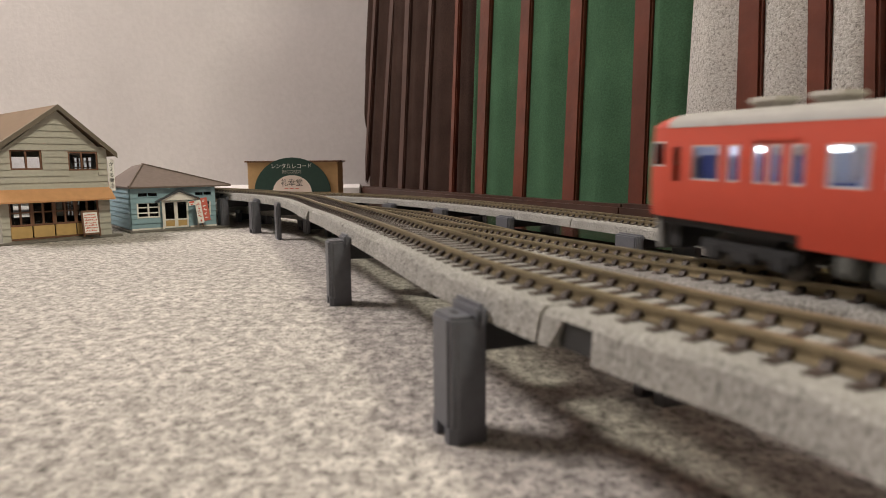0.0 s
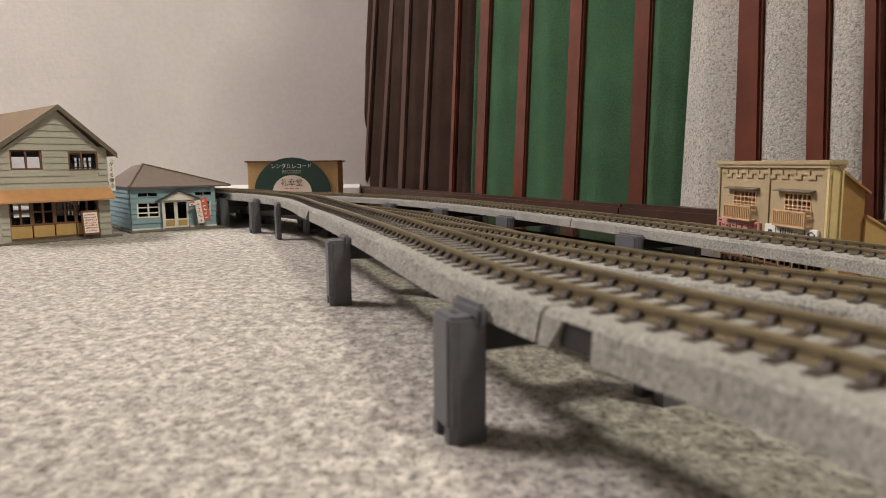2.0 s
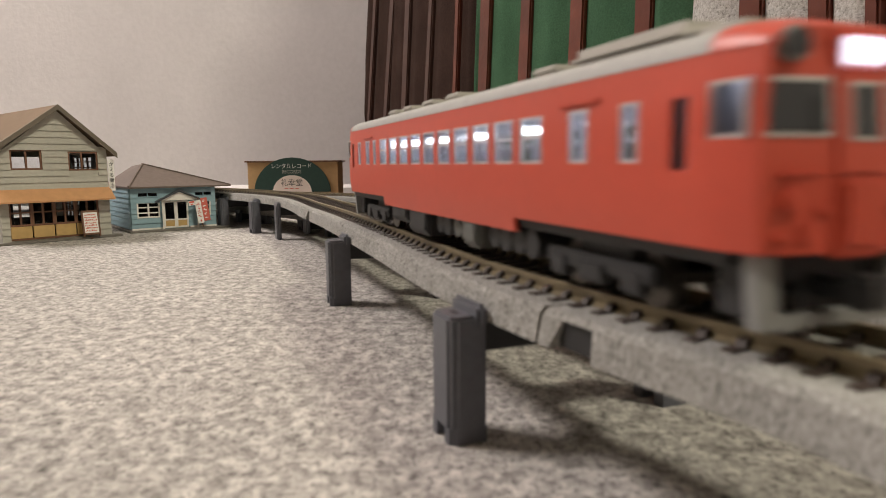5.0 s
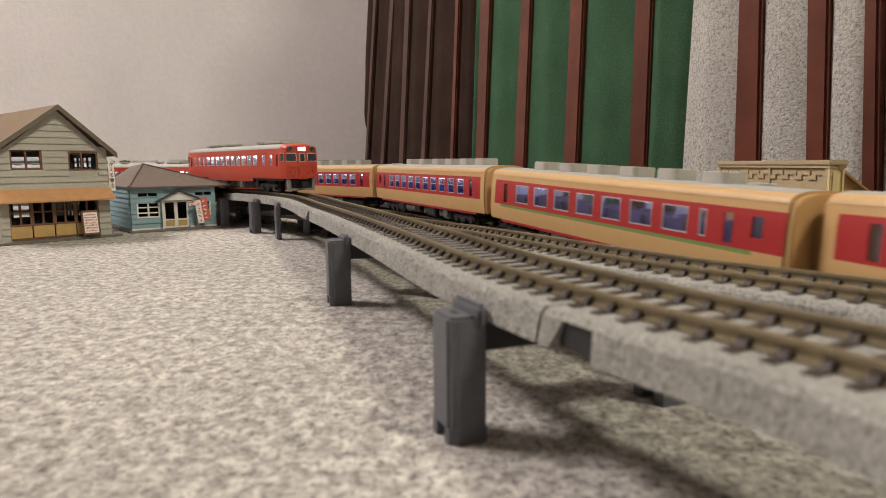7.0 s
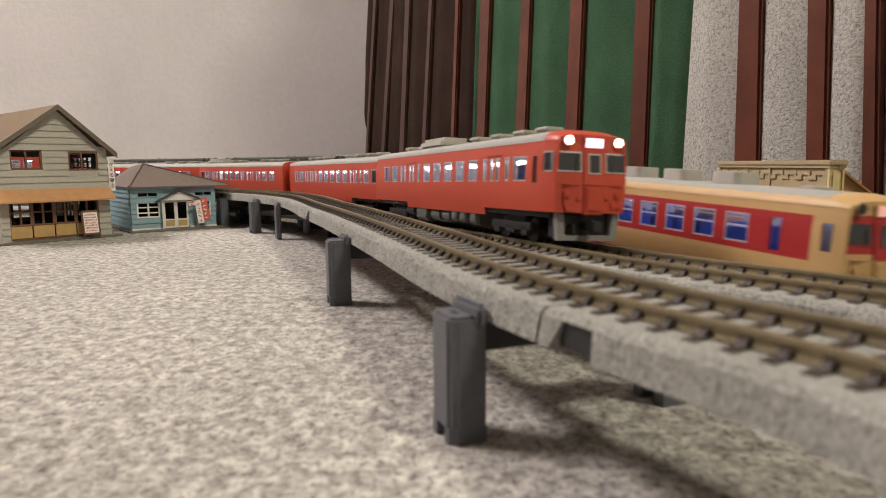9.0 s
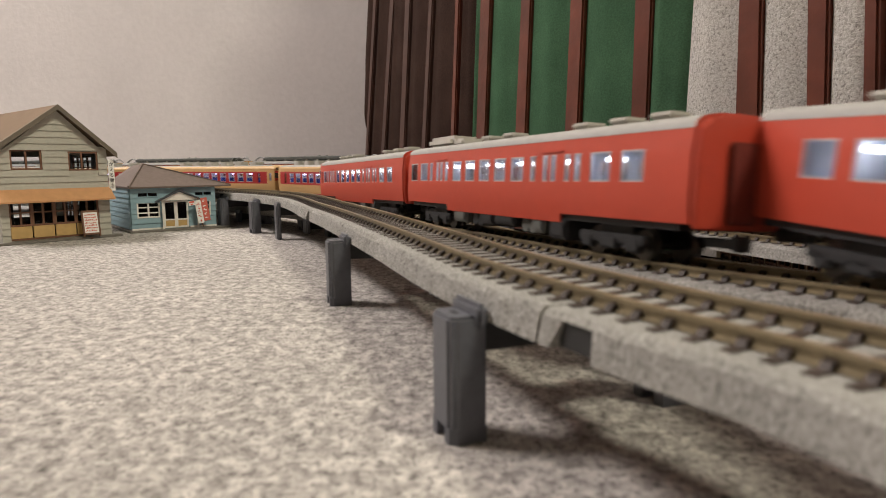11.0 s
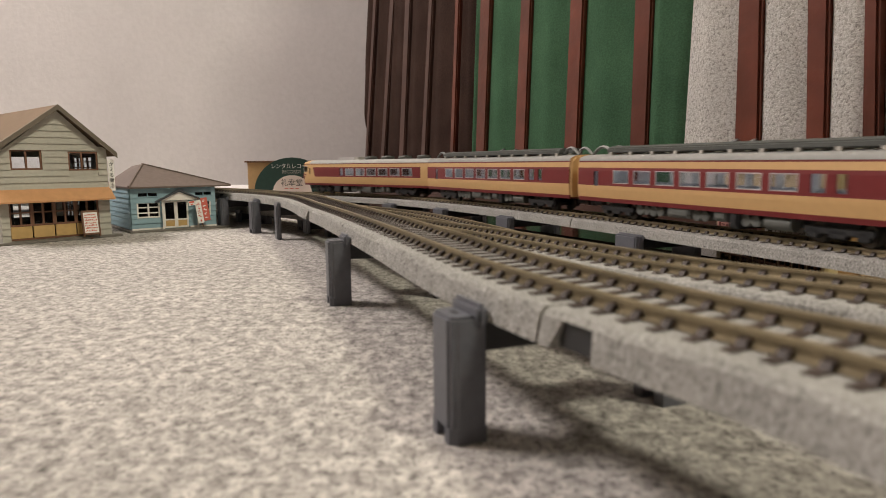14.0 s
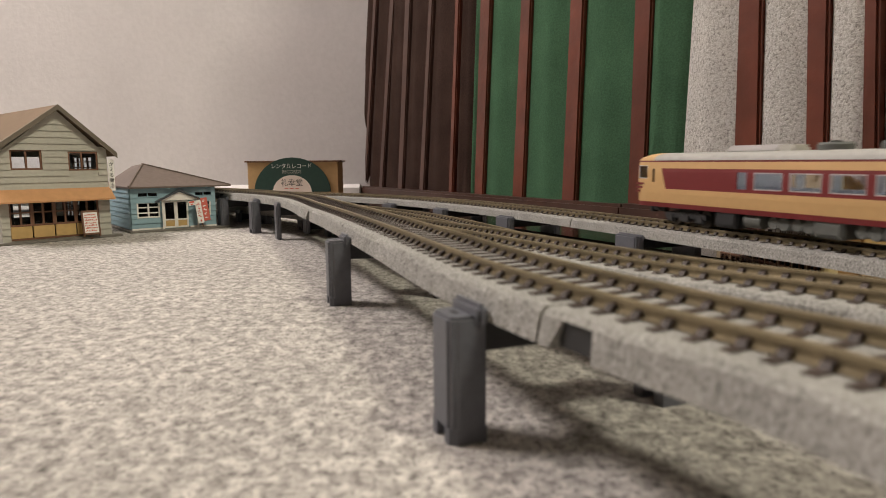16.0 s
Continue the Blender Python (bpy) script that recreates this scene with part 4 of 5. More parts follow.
def make_limited_car(cabs, label, seed):
    """Cream car with a maroon window band and maroon lower edge; dark radiators on the roof of the middle cars."""
    car = thing("limited_express_car")
    tagged(car, label, "model train car", "cream and maroon train cars")
    if cabs:
        wins = [(x, x + 10.0, 13.6, 18.8, 1) for x in (-55.4, -43.2, -31.0, -18.8, -6.6, 5.6)] + [(18.2, 22.0, 13.6, 18.8, 0), (59.4, 60.8, 14.8, 19.6, 0), (63.4, 68.3, 16.0, 20.8, 1)]
        edge = (-63, 53.6)
    else:
        wins = [(x, x + 9.4, 13.6, 18.8, 1) for x in (-46, -34, -22, -10, 2, 14, 26)] + [(39, 43.5, 13.6, 18.8, 0), (46.5, 49.5, 13.6, 18.8, 0), (-58.5, -55.5, 12.4, 18.4, 0)]
        edge = (-70, 70)
    spec = dict(mats=[M_CREAM, M_MAROON], cabs=cabs, windows=wins, low=6.0, low_end=6.0, levels=[7.6, 10.8, 12.6, 19.8, 22.0], breaks=[-63, 53.6],
                skirt=lambda x: 6.0, paint=lambda x, z: 1 if (12.6 < z < 19.8 and edge[0] < x < edge[1]) or z < 7.6 or z > 22.0 else 0,
                face=lambda e, f, z: 1 if z < 7.6 else 0, roof=M_REDROOF if cabs else M_DARKROOF, rim=M_CREAM, hood=7.5, slant=53.6 if cabs else None, walls=[-60, 60], seat_pitch=6.4, seat_top=14.0, seat=M_SEAT_PALE,
                leds=[], led=M_STRIP, led_top=18.6, strip=M_STRIP_PALE)
    shell(car, spec)
    roof(car, spec)
    windows(car, spec)
    interior(car, spec)
    running_gear(car, seed, M_UNDER)
    if cabs:
        for x in (-56, -38, -20, -2):
            bm = bmesh.new()
            rounded_pot(bm, x)
            smooth(part("roof_pot", bm, M_UNDER, car), 40)
        bm = bmesh.new()
        box(bm, 12, 34, -3.4, 3.4, 24.4, 27.2, 1.0)
        smooth(part("silver_hatch", bm, M_SILVER, car, "silver roof hatch"), 40)
        bm = bmesh.new()
        box(bm, 8, 15, -3.4, 3.4, 24.4, 27.0, 0.8)
        smooth(part("roof_hatch", bm, M_VENT, car), 40)
        for e in cabs:
            cab_face(car, e, M_CREAM, False, M_CREAM, M_CREAM)
            bm = bmesh.new()
            for i, z in enumerate((11.0, 12.4, 13.8)):
                box(bm, *sorted((e * (HALF - 1.6 - 1.4 * i), e * (HALF + 0.4))), -9.5, 9.5, z, z + 0.7)
                box(bm, *sorted((e * HALF, e * (HALF + 1.3))), -5.4, 5.4, z, z + 0.7)
            part("nose_stripe", bm, M_MAROON, car)
    else:
        for y in (-3.6, 3.6):
            bm = bmesh.new()
            prism(bm, [(y - 2.7, 25.6), (y + 2.7, 25.6), (y + 2.5, 27.6), (y, 28.6), (y - 2.5, 27.6)], "x", -55, 58, bevel=0.4)
            part("roof_radiator", bm, M_RADIATOR, car, "long dark roof radiator")
        for x in range(-52, 58, 12):
            bm = bmesh.new()
            box(bm, x - 0.8, x + 0.8, -6.6, 6.6, 24.0, 26.0)
            part("radiator_foot", bm, M_VENT, car)
        for x0, x1 in ((-68, -54), (57, 68), (-2, 8)):
            for y in (-3.6, 3.6):
                bm = bmesh.new()
                n = 10
                ring_prev = None
                for i in range(n + 1):
                    f = i / n
                    c = Vector((x0 + (x1 - x0) * f, y, 25.0 + 3.4 * math.sin(math.pi * f) if abs(x0) > 10 else 26 + 2.8 * f))
                    ring = [bm.verts.new((c + Vector((0, 0.7 * math.cos(a), 0.7 * math.sin(a)))) * MM) for a in [math.pi * j / 3 for j in range(6)]]
                    if ring_prev:
                        for j in range(6):
                            bm.faces.new((ring_prev[j], ring[j], ring[(j + 1) % 6], ring_prev[(j + 1) % 6]))
                    ring_prev = ring
                smooth(part("exhaust_pipe", bm, M_GREYPART, car), 60)
    for e in (-1, 1):
        if e not in cabs:
            gangway(car, e, M_CREAM, M_CREAM)
    return car


def resize(car, k, h=1.0):
    """Bring a finished car to its true length and body height; repeated pieces keep their form, and panes follow their openings."""
    sole = 6.0 * MM

    def fit(me):
        for v in me.vertices:
            v.co.x *= k
            if v.co.z > sole:
                v.co.z = sole + (v.co.z - sole) * h
    for ob in list(car.children):
        if ob.data.users == 1:
            fit(ob.data)
        else:
            at = ob.matrix_basis.translation
            rise = (at.z - sole) * (h - 1) if at.z > sole else 0
            ob.matrix_basis = Matrix.Translation((at.x * (k - 1), 0, rise)) @ ob.matrix_basis
            if ob.name.startswith("window"):
                ob.matrix_basis = ob.matrix_basis @ Matrix.Diagonal((k, 1, h, 1))
        for sub in ob.children:
            if ob.data.users == 1 and sub.data.users == 1:
                fit(sub.data)
    return car


TRAINS = []


def make_trains():
    single = make_red_car("red_railcar", (-1, 1), None, -1, "single", "red diesel railcar with grey roof and unlit headlights", 3, -48)
    lead = make_red_car("red_railcar", (1,), 1, None, "pair", "leading red diesel railcar with two lit headlights", 11, -22)
    mid_a = make_red_car("red_railcar", (), None, None, "pair", "middle red diesel railcar with brightly lit windows", 12, None)
    mid_b = make_red_car("red_railcar", (), None, None, "pair", "middle red diesel railcar with a roof tank", 13, 51)
    last = make_red_car("red_railcar", (1,), None, None, "pair", "rear red diesel railcar with lit windows", 14, None)
    ex = [make_express_car((1,), False, "leading cream and crimson express railcar", 21, False),
          make_express_car((), False, "cream and crimson express railcar with blue seats", 22, True),
          make_express_car((), True, "cream and crimson first-class car with a green line", 23, False),
          make_express_car((1,), False, "cream and crimson express railcar with lit blue seats", 24, False),
          make_express_car((1,), False, "rear cream and crimson express railcar with cab", 25, True)]
    first = make_limited_car((1,), "cream and maroon limited express end car", 31)
    middle = make_limited_car((), "cream and maroon limited express car with dark roof radiators", 32)
    for car in [lead, mid_a, mid_b, last] + ex:
        resize(car, 0.951)
    for car in (first, middle):
        resize(car, 1.0, 0.945)
    end = copy_thing(first, Matrix())
    mids = [middle] + [copy_thing(middle, Matrix()) for _ in range(4)]
    TRAINS.append(("first", +1, 142.0, [(single, 1)], "tail"))
    TRAINS.append(("second", -1, 138.0, [(lead, 1), (mid_a, 1), (mid_b, -1), (last, -1)], "front"))
    TRAINS.append(("third", +1, 138.3, [(ex[0], 1), (ex[1], 1), (ex[2], -1), (ex[3], -1), (ex[4], -1)], "tail"))
    TRAINS.append(("fourth", -1, 145.7, [(first, 1), *[(m, 1) for m in mids], (end, -1)], "tail"))


make_trains()

# where the named end of each train stands along its loop (mm) at given seconds
RUNS = {
    "first": [(0, -785), (4.2, -123.6), (6.3, 209), (7.0, 312), (7.6, 396.5), (8.3, 496), (16, 1610)],
    "second": [(0, 1797.0), (7.6, 356.6), (8.3, 227.2), (9.0, 113.2), (9.2, 86), (11.3, -249.5), (12.0, -370.2), (12.5, -458.8), (16, -1075)],
    "third": [(0, -1230), (4.0, -627), (6.5, -258), (7.0, -190), (7.5, -125), (8.0, -56), (8.5, 8), (9.0, 75), (9.2, 100), (11.3, 397), (11.5, 426), (12.0, 508), (12.5, 590), (16, 1140)],
    "fourth": [(0, 2805), (7, 1663.5), (12.5, 767), (13.5, 599.5), (14.5, 431), (16, 187)],
}

# ---- the model buildings ----
M_SIDING = material("grey_siding", (0.40, 0.385, 0.33), 0.6, 0, 0.05, 500, 0.1, 0.03, 0.05, 40)
M_BARGE = material("brown_bargeboard", (0.15, 0.125, 0.095), 0.6, 0, 0.08, 400, 0.1)
M_TILEROOF = material("brown_roof", (0.175, 0.118, 0.072), 0.8, 0, 0.08, 500, 0.1, 0, 0.06, 40, spec=0.2)
M_HIPROOF = material("dull_brown_hip_roof", (0.150, 0.116, 0.100), 0.75, 0, 0.08, 500, 0.1, 0, 0.06, 40, spec=0.25)
M_SLATE = material("dark_slate", (0.055, 0.060, 0.070), 0.5, 0, 0.08, 400, 0.05)
M_AWNING = material("orange_awning", (0.52, 0.27, 0.12), 0.55, 0, 0.06, 400, 0.05)
M_TIMBER = material("brown_timber", (0.16, 0.075, 0.042), 0.55, 0, 0.15, 300, 0.1)
M_OCHRE = material("ochre_panel", (0.50, 0.33, 0.13), 0.55, 0, 0.08, 300, 0.08)
M_BASE = material("grey_brown_base", (0.17, 0.155, 0.135), 0.7, 0, 0.15, 300, 0.1)
M_BLUE = material("blue_siding", (0.225, 0.345, 0.395), 0.6, 0, 0.05, 500, 0.1, 0.03, 0.06, 40)
M_WHITE = material("white_trim", (0.74, 0.71, 0.66), 0.55, 0, 0.05, 400, 0.05)
M_PAPER = material("white_paper", (0.80, 0.78, 0.75), 0.7)
M_PRINT = material("red_print", (0.58, 0.13, 0.095), 0.65)
M_INK = material("dark_ink", (0.035, 0.035, 0.035), 0.6)
M_SAND = material("sand_plaster", (0.42, 0.33, 0.20), 0.65, 0, 0.05, 500, 0.12, 0, 0.06, 40)
# same stuff as M_SAND, with the light on the pilaster put into the colour
M_SAND_LIT = material("lit_sand_plaster", (0.66, 0.53, 0.27), 0.65, 0, 0.05, 500, 0.1)
M_PEACH = material("peach_woodwork", (0.60, 0.40, 0.235), 0.6, 0, 0.06, 500, 0.1)
M_SIDE = material("ochre_side_wall", (0.33, 0.185, 0.065), 0.65, 0, 0.06, 500, 0.1)
M_WINE = material("dark_red_print", (0.16, 0.035, 0.03), 0.6)
M_PINK = material("pink_signboard", (0.50, 0.25, 0.22), 0.6)
M_RECGREEN = material("dark_green_signboard", (0.020, 0.052, 0.042), 0.5, 0, 0.08, 300, 0.05)
M_RECWALL = material("tan_shop_wall", (0.52, 0.32, 0.15), 0.6, 0, 0.05, 300, 0.08)
M_PINKWHITE = material("pale_pink_signboard", (0.78, 0.66, 0.60), 0.6)
# near-black colour stands in for the shade inside the rooms
M_DARKROOM = material("shaded_interior", (0.030, 0.027, 0.025), 0.7)


def frame_at(x, y, ux, uy):
    """A building's own axes: x along its front, y to its back."""
    m = Matrix(((ux, -uy, 0, x * MM), (uy, ux, 0, y * MM), (0, 0, 1, 0), (0, 0, 0, 1)))
    return m


def sash(root, x0, x1, z0, z1, y, mat, cols=(), rows=(), t=0.7, name="window"):
    """A framed window with glazing bars and a pane."""
    bm = bmesh.new()
    ex, ez = [x0] + sorted(cols) + [x1], [z0] + sorted(rows) + [z1]
    cells = []
    for i in range(len(ex) - 1):
        for j in range(len(ez) - 1):
            cells.append((ex[i] + (t if i == 0 else t / 2), ex[i + 1] - (t if i == len(ex) - 2 else t / 2), ez[j] + (t if j == 0 else t / 2.4), ez[j + 1] - (t if j == len(ez) - 2 else t / 2.4)))
    pierced(bm, x0, x1, z0, z1, y - 0.5, y + 0.5, cells)
    w = part(name, bm, mat, root)
    bm = bmesh.new()
    box(bm, x0 + t, x1 - t, y - 0.08, y + 0.08, z0 + t, z1 - t)
    part("pane", bm, M_GLASS, w)
    return w


def plank(root, mat, x0, x1, z0, z1, y, cut=None):
    """One overlapping board, proud at its lower edge; cut narrows it along a gable: the ends at the top."""
    if x1 - x0 < 0.6:
        return
    a0, a1 = cut if cut else (x0, x1)
    bm = bmesh.new()
    q = [(x0, y - 0.75, z0), (x1, y - 0.75, z0), (a1, y - 0.25, z1), (a0, y - 0.25, z1), (x0, y - 0.02, z0), (x1, y - 0.02, z0), (a1, y - 0.02, z1), (a0, y - 0.02, z1)]
    v = [bm.verts.new(Vector(p) * MM) for p in q]
    for f in ((0, 1, 2, 3), (4, 7, 6, 5), (0, 4, 5, 1), (3, 2, 6, 7), (0, 3, 7, 4), (1, 5, 6, 2)):
        bm.faces.new([v[i] for i in f])
    bmesh.ops.recalc_face_normals(bm, faces=bm.faces[:])
    return part("plank", bm, mat, root)


def bars(root, name, mat, lines, y, depth=0.12):
    """Unreadable writing as plain bars: x0, x1, z0, z1 each."""
    bm = bmesh.new()
    for x0, x1, z0, z1 in lines:
        box(bm, x0, x1, y - depth, y, z0, z1)
    return part(name, bm, mat, root)


def lettering(root, text, mat, size, x, y, z, name="lettering", squeeze=1.0):
    """Raised letters on an upright board that faces the building's front (-y)."""
    cu = bpy.data.curves.new("letters", "FONT")
    cu.body, cu.size, cu.align_x, cu.extrude = text, size * MM, "CENTER", 0.05 * MM
    ob = new("letters", cu)
    me = bpy.data.meshes.new_from_object(ob)
    bpy.data.objects.remove(ob)
    me.materials.clear()
    me.materials.append(mat)
    o = new(name, me)
    o.parent = root
    o.matrix_basis = Matrix.Translation(Vector((x, y, z)) * MM) @ Matrix.Rotation(radians(90), 4, "X") @ Matrix.Diagonal((squeeze, 1, 1, 1))
    return o


def slope(bm, p, t):
    """A thick roof plane over four corners."""
    top = [bm.verts.new(Vector(q) * MM) for q in p]
    low = [bm.verts.new((Vector(q) - Vector((0, 0, t))) * MM) for q in p]
    n = len(p)
    bm.faces.new(top)
    bm.faces.new(low[::-1])
    for i in range(n):
        bm.faces.new((top[i], low[i], low[(i + 1) % n], top[(i + 1) % n]))
    bmesh.ops.recalc_face_normals(bm, faces=bm.faces[:])


def shop_house():
    root = thing("shop_house", frame_at(-204.0, 311.6, 0.66, 0.7513))
    tagged(root, "two-storey grey clapboard model shop with an orange awning", "model house", "model buildings")
    L, R, C, D, EAVE, TOP = -1.5, 47.8, 25.4, 84.0, 42.0, 63.4
    up = [(4.2, 17.8, 34.8, 44.3), (29.4, 43.4, 34.2, 43.5)]
    shop = (2.0, 42.2, 1.8, 19.8)
    bm = bmesh.new()
    pierced(bm, L, R, 1.0, 46.0, 0, 1.2, up + [shop])
    def gable(z):
        k = (TOP - z) / (TOP - EAVE)
        return C - (C - L) * k, C + (R - C) * k
    lo = gable(46.0)
    prism(bm, [(lo[0], 46.0), (lo[1], 46.0), (C, TOP)], "y", 0, 1.2)
    part("front_wall", bm, M_SIDING, root)
    bm = bmesh.new()
    pierced(bm, L, R, 1.0, 46.0, D - 1.2, D, [(2, 24, 28, 42), (28, 48, 28, 42), (12, 40, 6, 18)])
    prism(bm, [(lo[0], 46.0), (lo[1], 46.0), (C, TOP)], "y", D - 1.2, D)
    part("back_wall", bm, M_SIDING, root)
    bm = bmesh.new()
    box(bm, L, L + 1.2, 1.3, D - 1.3, 1.0, 42.6)
    part("side_wall", bm, M_SIDING, root)
    # the other side wall has a lattice window on each floor
    lights = [(16.0, 42.0, 32.6, 41.6), (30.0, 62.0, 8.0, 19.0)]
    turn = Matrix.Translation((R * MM, 0, 0)) @ Matrix.Rotation(radians(90), 4, "Z")
    bm = bmesh.new()
    pierced(bm, 1.3, D - 1.3, 1.0, 42.6, 0, 1.2, lights)
    side = part("side_wall", bm, M_SIDING, root)
    side.matrix_basis = turn
    for y0, y1, z0, z1 in lights:
        n = 4 if z0 > 20 else 6
        sash(side, y0, y1, z0, z1, 0.6, M_TIMBER, [y0 + (y1 - y0) * i / n for i in range(1, n)], [z0 + (z1 - z0) * i / 3 for i in (1, 2)], 0.7)
    bm = bmesh.new()
    box(bm, L + 1.3, R - 1.3, 1.3, D - 1.3, 23.0, 24.2)
    part("upper_floor", bm, M_DARKROOM, root)
    bm = bmesh.new()
    pierced(bm, L + 1.4, R - 1.4, 1.0, 22.9, 16, 17, [(8.5, 17.0, 11.5, 18.6), (28.0, 39.5, 11.0, 19.0)])
    part("partition", bm, M_DARKROOM, root)
    z = 25.5
    while z < TOP - 1:
        z1 = min(z + 3.1, TOP - 0.5)
        a, b = (L, R) if z < EAVE else gable(z)
        cut = (max(a, gable(z1)[0]), min(b, gable(z1)[1])) if z1 > EAVE else None
        spans = [(a, b)]
        zc = (z + z1) / 2
        for h in up:
            if h[2] - 1 < zc < h[3] + 1:
                spans = [s for p, q in spans for s in ((p, min(q, h[0])), (max(p, h[1]), q)) if s[1] - s[0] > 0.5]
        for p, q in spans:
            plank(root, M_SIDING, p, q, z, z1 - 0.05, 0, cut if cut and (p, q) == (a, b) else None)
        z += 3.1
    for x0, x1 in ((L, shop[0]), (shop[1], R)):
        zz = 1.2
        while zz < 19:
            plank(root, M_SIDING, x0, x1, zz, zz + 3.05, 0)
            zz += 3.1
    for (x0, x1, z0, z1), cols, rows in ((up[0], (11.0,), ()), (up[1], (35.8,), ())):
        sash(root, x0, x1, z0, z1, 0.4, M_TIMBER, cols, rows, 0.8)
    for i, (a, b) in enumerate(((2.0, 11.6), (11.6, 21.4), (21.4, 31.2), (31.2, 42.2))):
        sash(root, a, b, 8.2, 19.8, 0.4, M_TIMBER, ((a + b) / 2,), (14.6,) if i < 3 else (), 0.8)
        bm = bmesh.new()
        box(bm, a + 0.3, b - 0.3, -0.1, 0.9, 2.4, 8.1, 0.2)
        part("shop_panel", bm, M_OCHRE, root)
    bm = bmesh.new()
    box(bm, 2.0, 42.2, -0.4, 1.0, 1.6, 2.4)
    part("sill", bm, M_TIMBER, root)
    bm = bmesh.new()
    slope(bm, [(L - 3, -6.5, 20.2), (R + 0.6, -6.5, 20.2), (R + 0.6, -0.1, 26.2), (L - 3, -0.1, 26.2)], 0.8)
    part("awning", bm, M_AWNING, root, "orange sheet awning")
    for a, b in (((C, TOP + 2.4), (R + 4.0, EAVE + 0.8)), ((L - 5.4, EAVE + 0.2), (C, TOP + 2.4))):
        bm = bmesh.new()
        slope(bm, [(a[0], -3.6, a[1]), (b[0], -3.6, b[1]), (b[0], D + 3, b[1]), (a[0], D + 3, a[1])], 1.6)
        part("roof", bm, M_TILEROOF, root)
        bm = bmesh.new()
        slope(bm, [(a[0], -4.1, a[1] + 0.2), (b[0], -4.1, b[1] + 0.2), (b[0], -3.4, b[1] + 0.2), (a[0], -3.4, a[1] + 0.2)], 2.6)
        part("bargeboard", bm, M_BARGE, root)
    bm = bmesh.new()
    box(bm, L - 8, R + 4.4, -3.8, D + 3, 0, 1.2, 0.2)
    part("base", bm, M_BASE, root)
    bm = bmesh.new()
    box(bm, R + 0.1, R + 3.0, -1.5, -0.9, 23.6, 39.6, 0.1)
    sign = part("hanging_sign", bm, M_PAPER, root, "narrow white hanging sign")
    for i, letter in enumerate("かえる書店"):
        lettering(sign, letter, M_INK, 2.3, R + 1.55, -1.56, 36.4 - i * 2.75)


def a_board():
    root = thing("pavement_sign", frame_at(-204.0 + 32.2 * 0.66 + 5.2 * 0.7513, 311.6 + 32.2 * 0.7513 - 5.2 * 0.66, 0.70, 0.714))
    tagged(root, "small wooden standing sign with red writing before the shop", "sign")
    tip = pose(0, 0, 0.0012, -9)
    bm = bmesh.new()
    for a in ((0, 8.2, 12.2, 13.2), (0, 8.2, 1.0, 1.9), (0, 0.8, 0, 13.2), (7.4, 8.2, 0, 13.2)):
        box(bm, a[0], a[1], -0.5, 0.5, a[2], a[3], 0.15, m=tip)
    part("wooden_frame", bm, M_TIMBER, root)
    bm = bmesh.new()
    box(bm, 0.8, 7.4, -0.3, 0.2, 1.9, 12.2, m=tip)
    sheet = part("sheet", bm, M_PAPER, root)
    bm = bmesh.new()
    rng = random.Random(4)
    for i in range(7):
        x = 1.25
        while x < 6.5:
            w, h = rng.uniform(0.25, 0.75), rng.uniform(0.3, 0.85)
            z = 2.6 + i * 1.32 + rng.uniform(0, 0.25)
            box(bm, x, min(x + w, 7.0), -0.42, -0.28, z, z + h, m=tip)
            x += w + rng.uniform(0.15, 0.4)
    part("writing", bm, M_PRINT, sheet)
    bm = bmesh.new()
    box(bm, 0.4, 7.8, 2.6, 3.2, 0.0, 1.0)
    box(bm, 3.8, 4.4, 0.2, 3.0, 0.0, 0.9)
    part("rear_leg", bm, M_TIMBER, root)


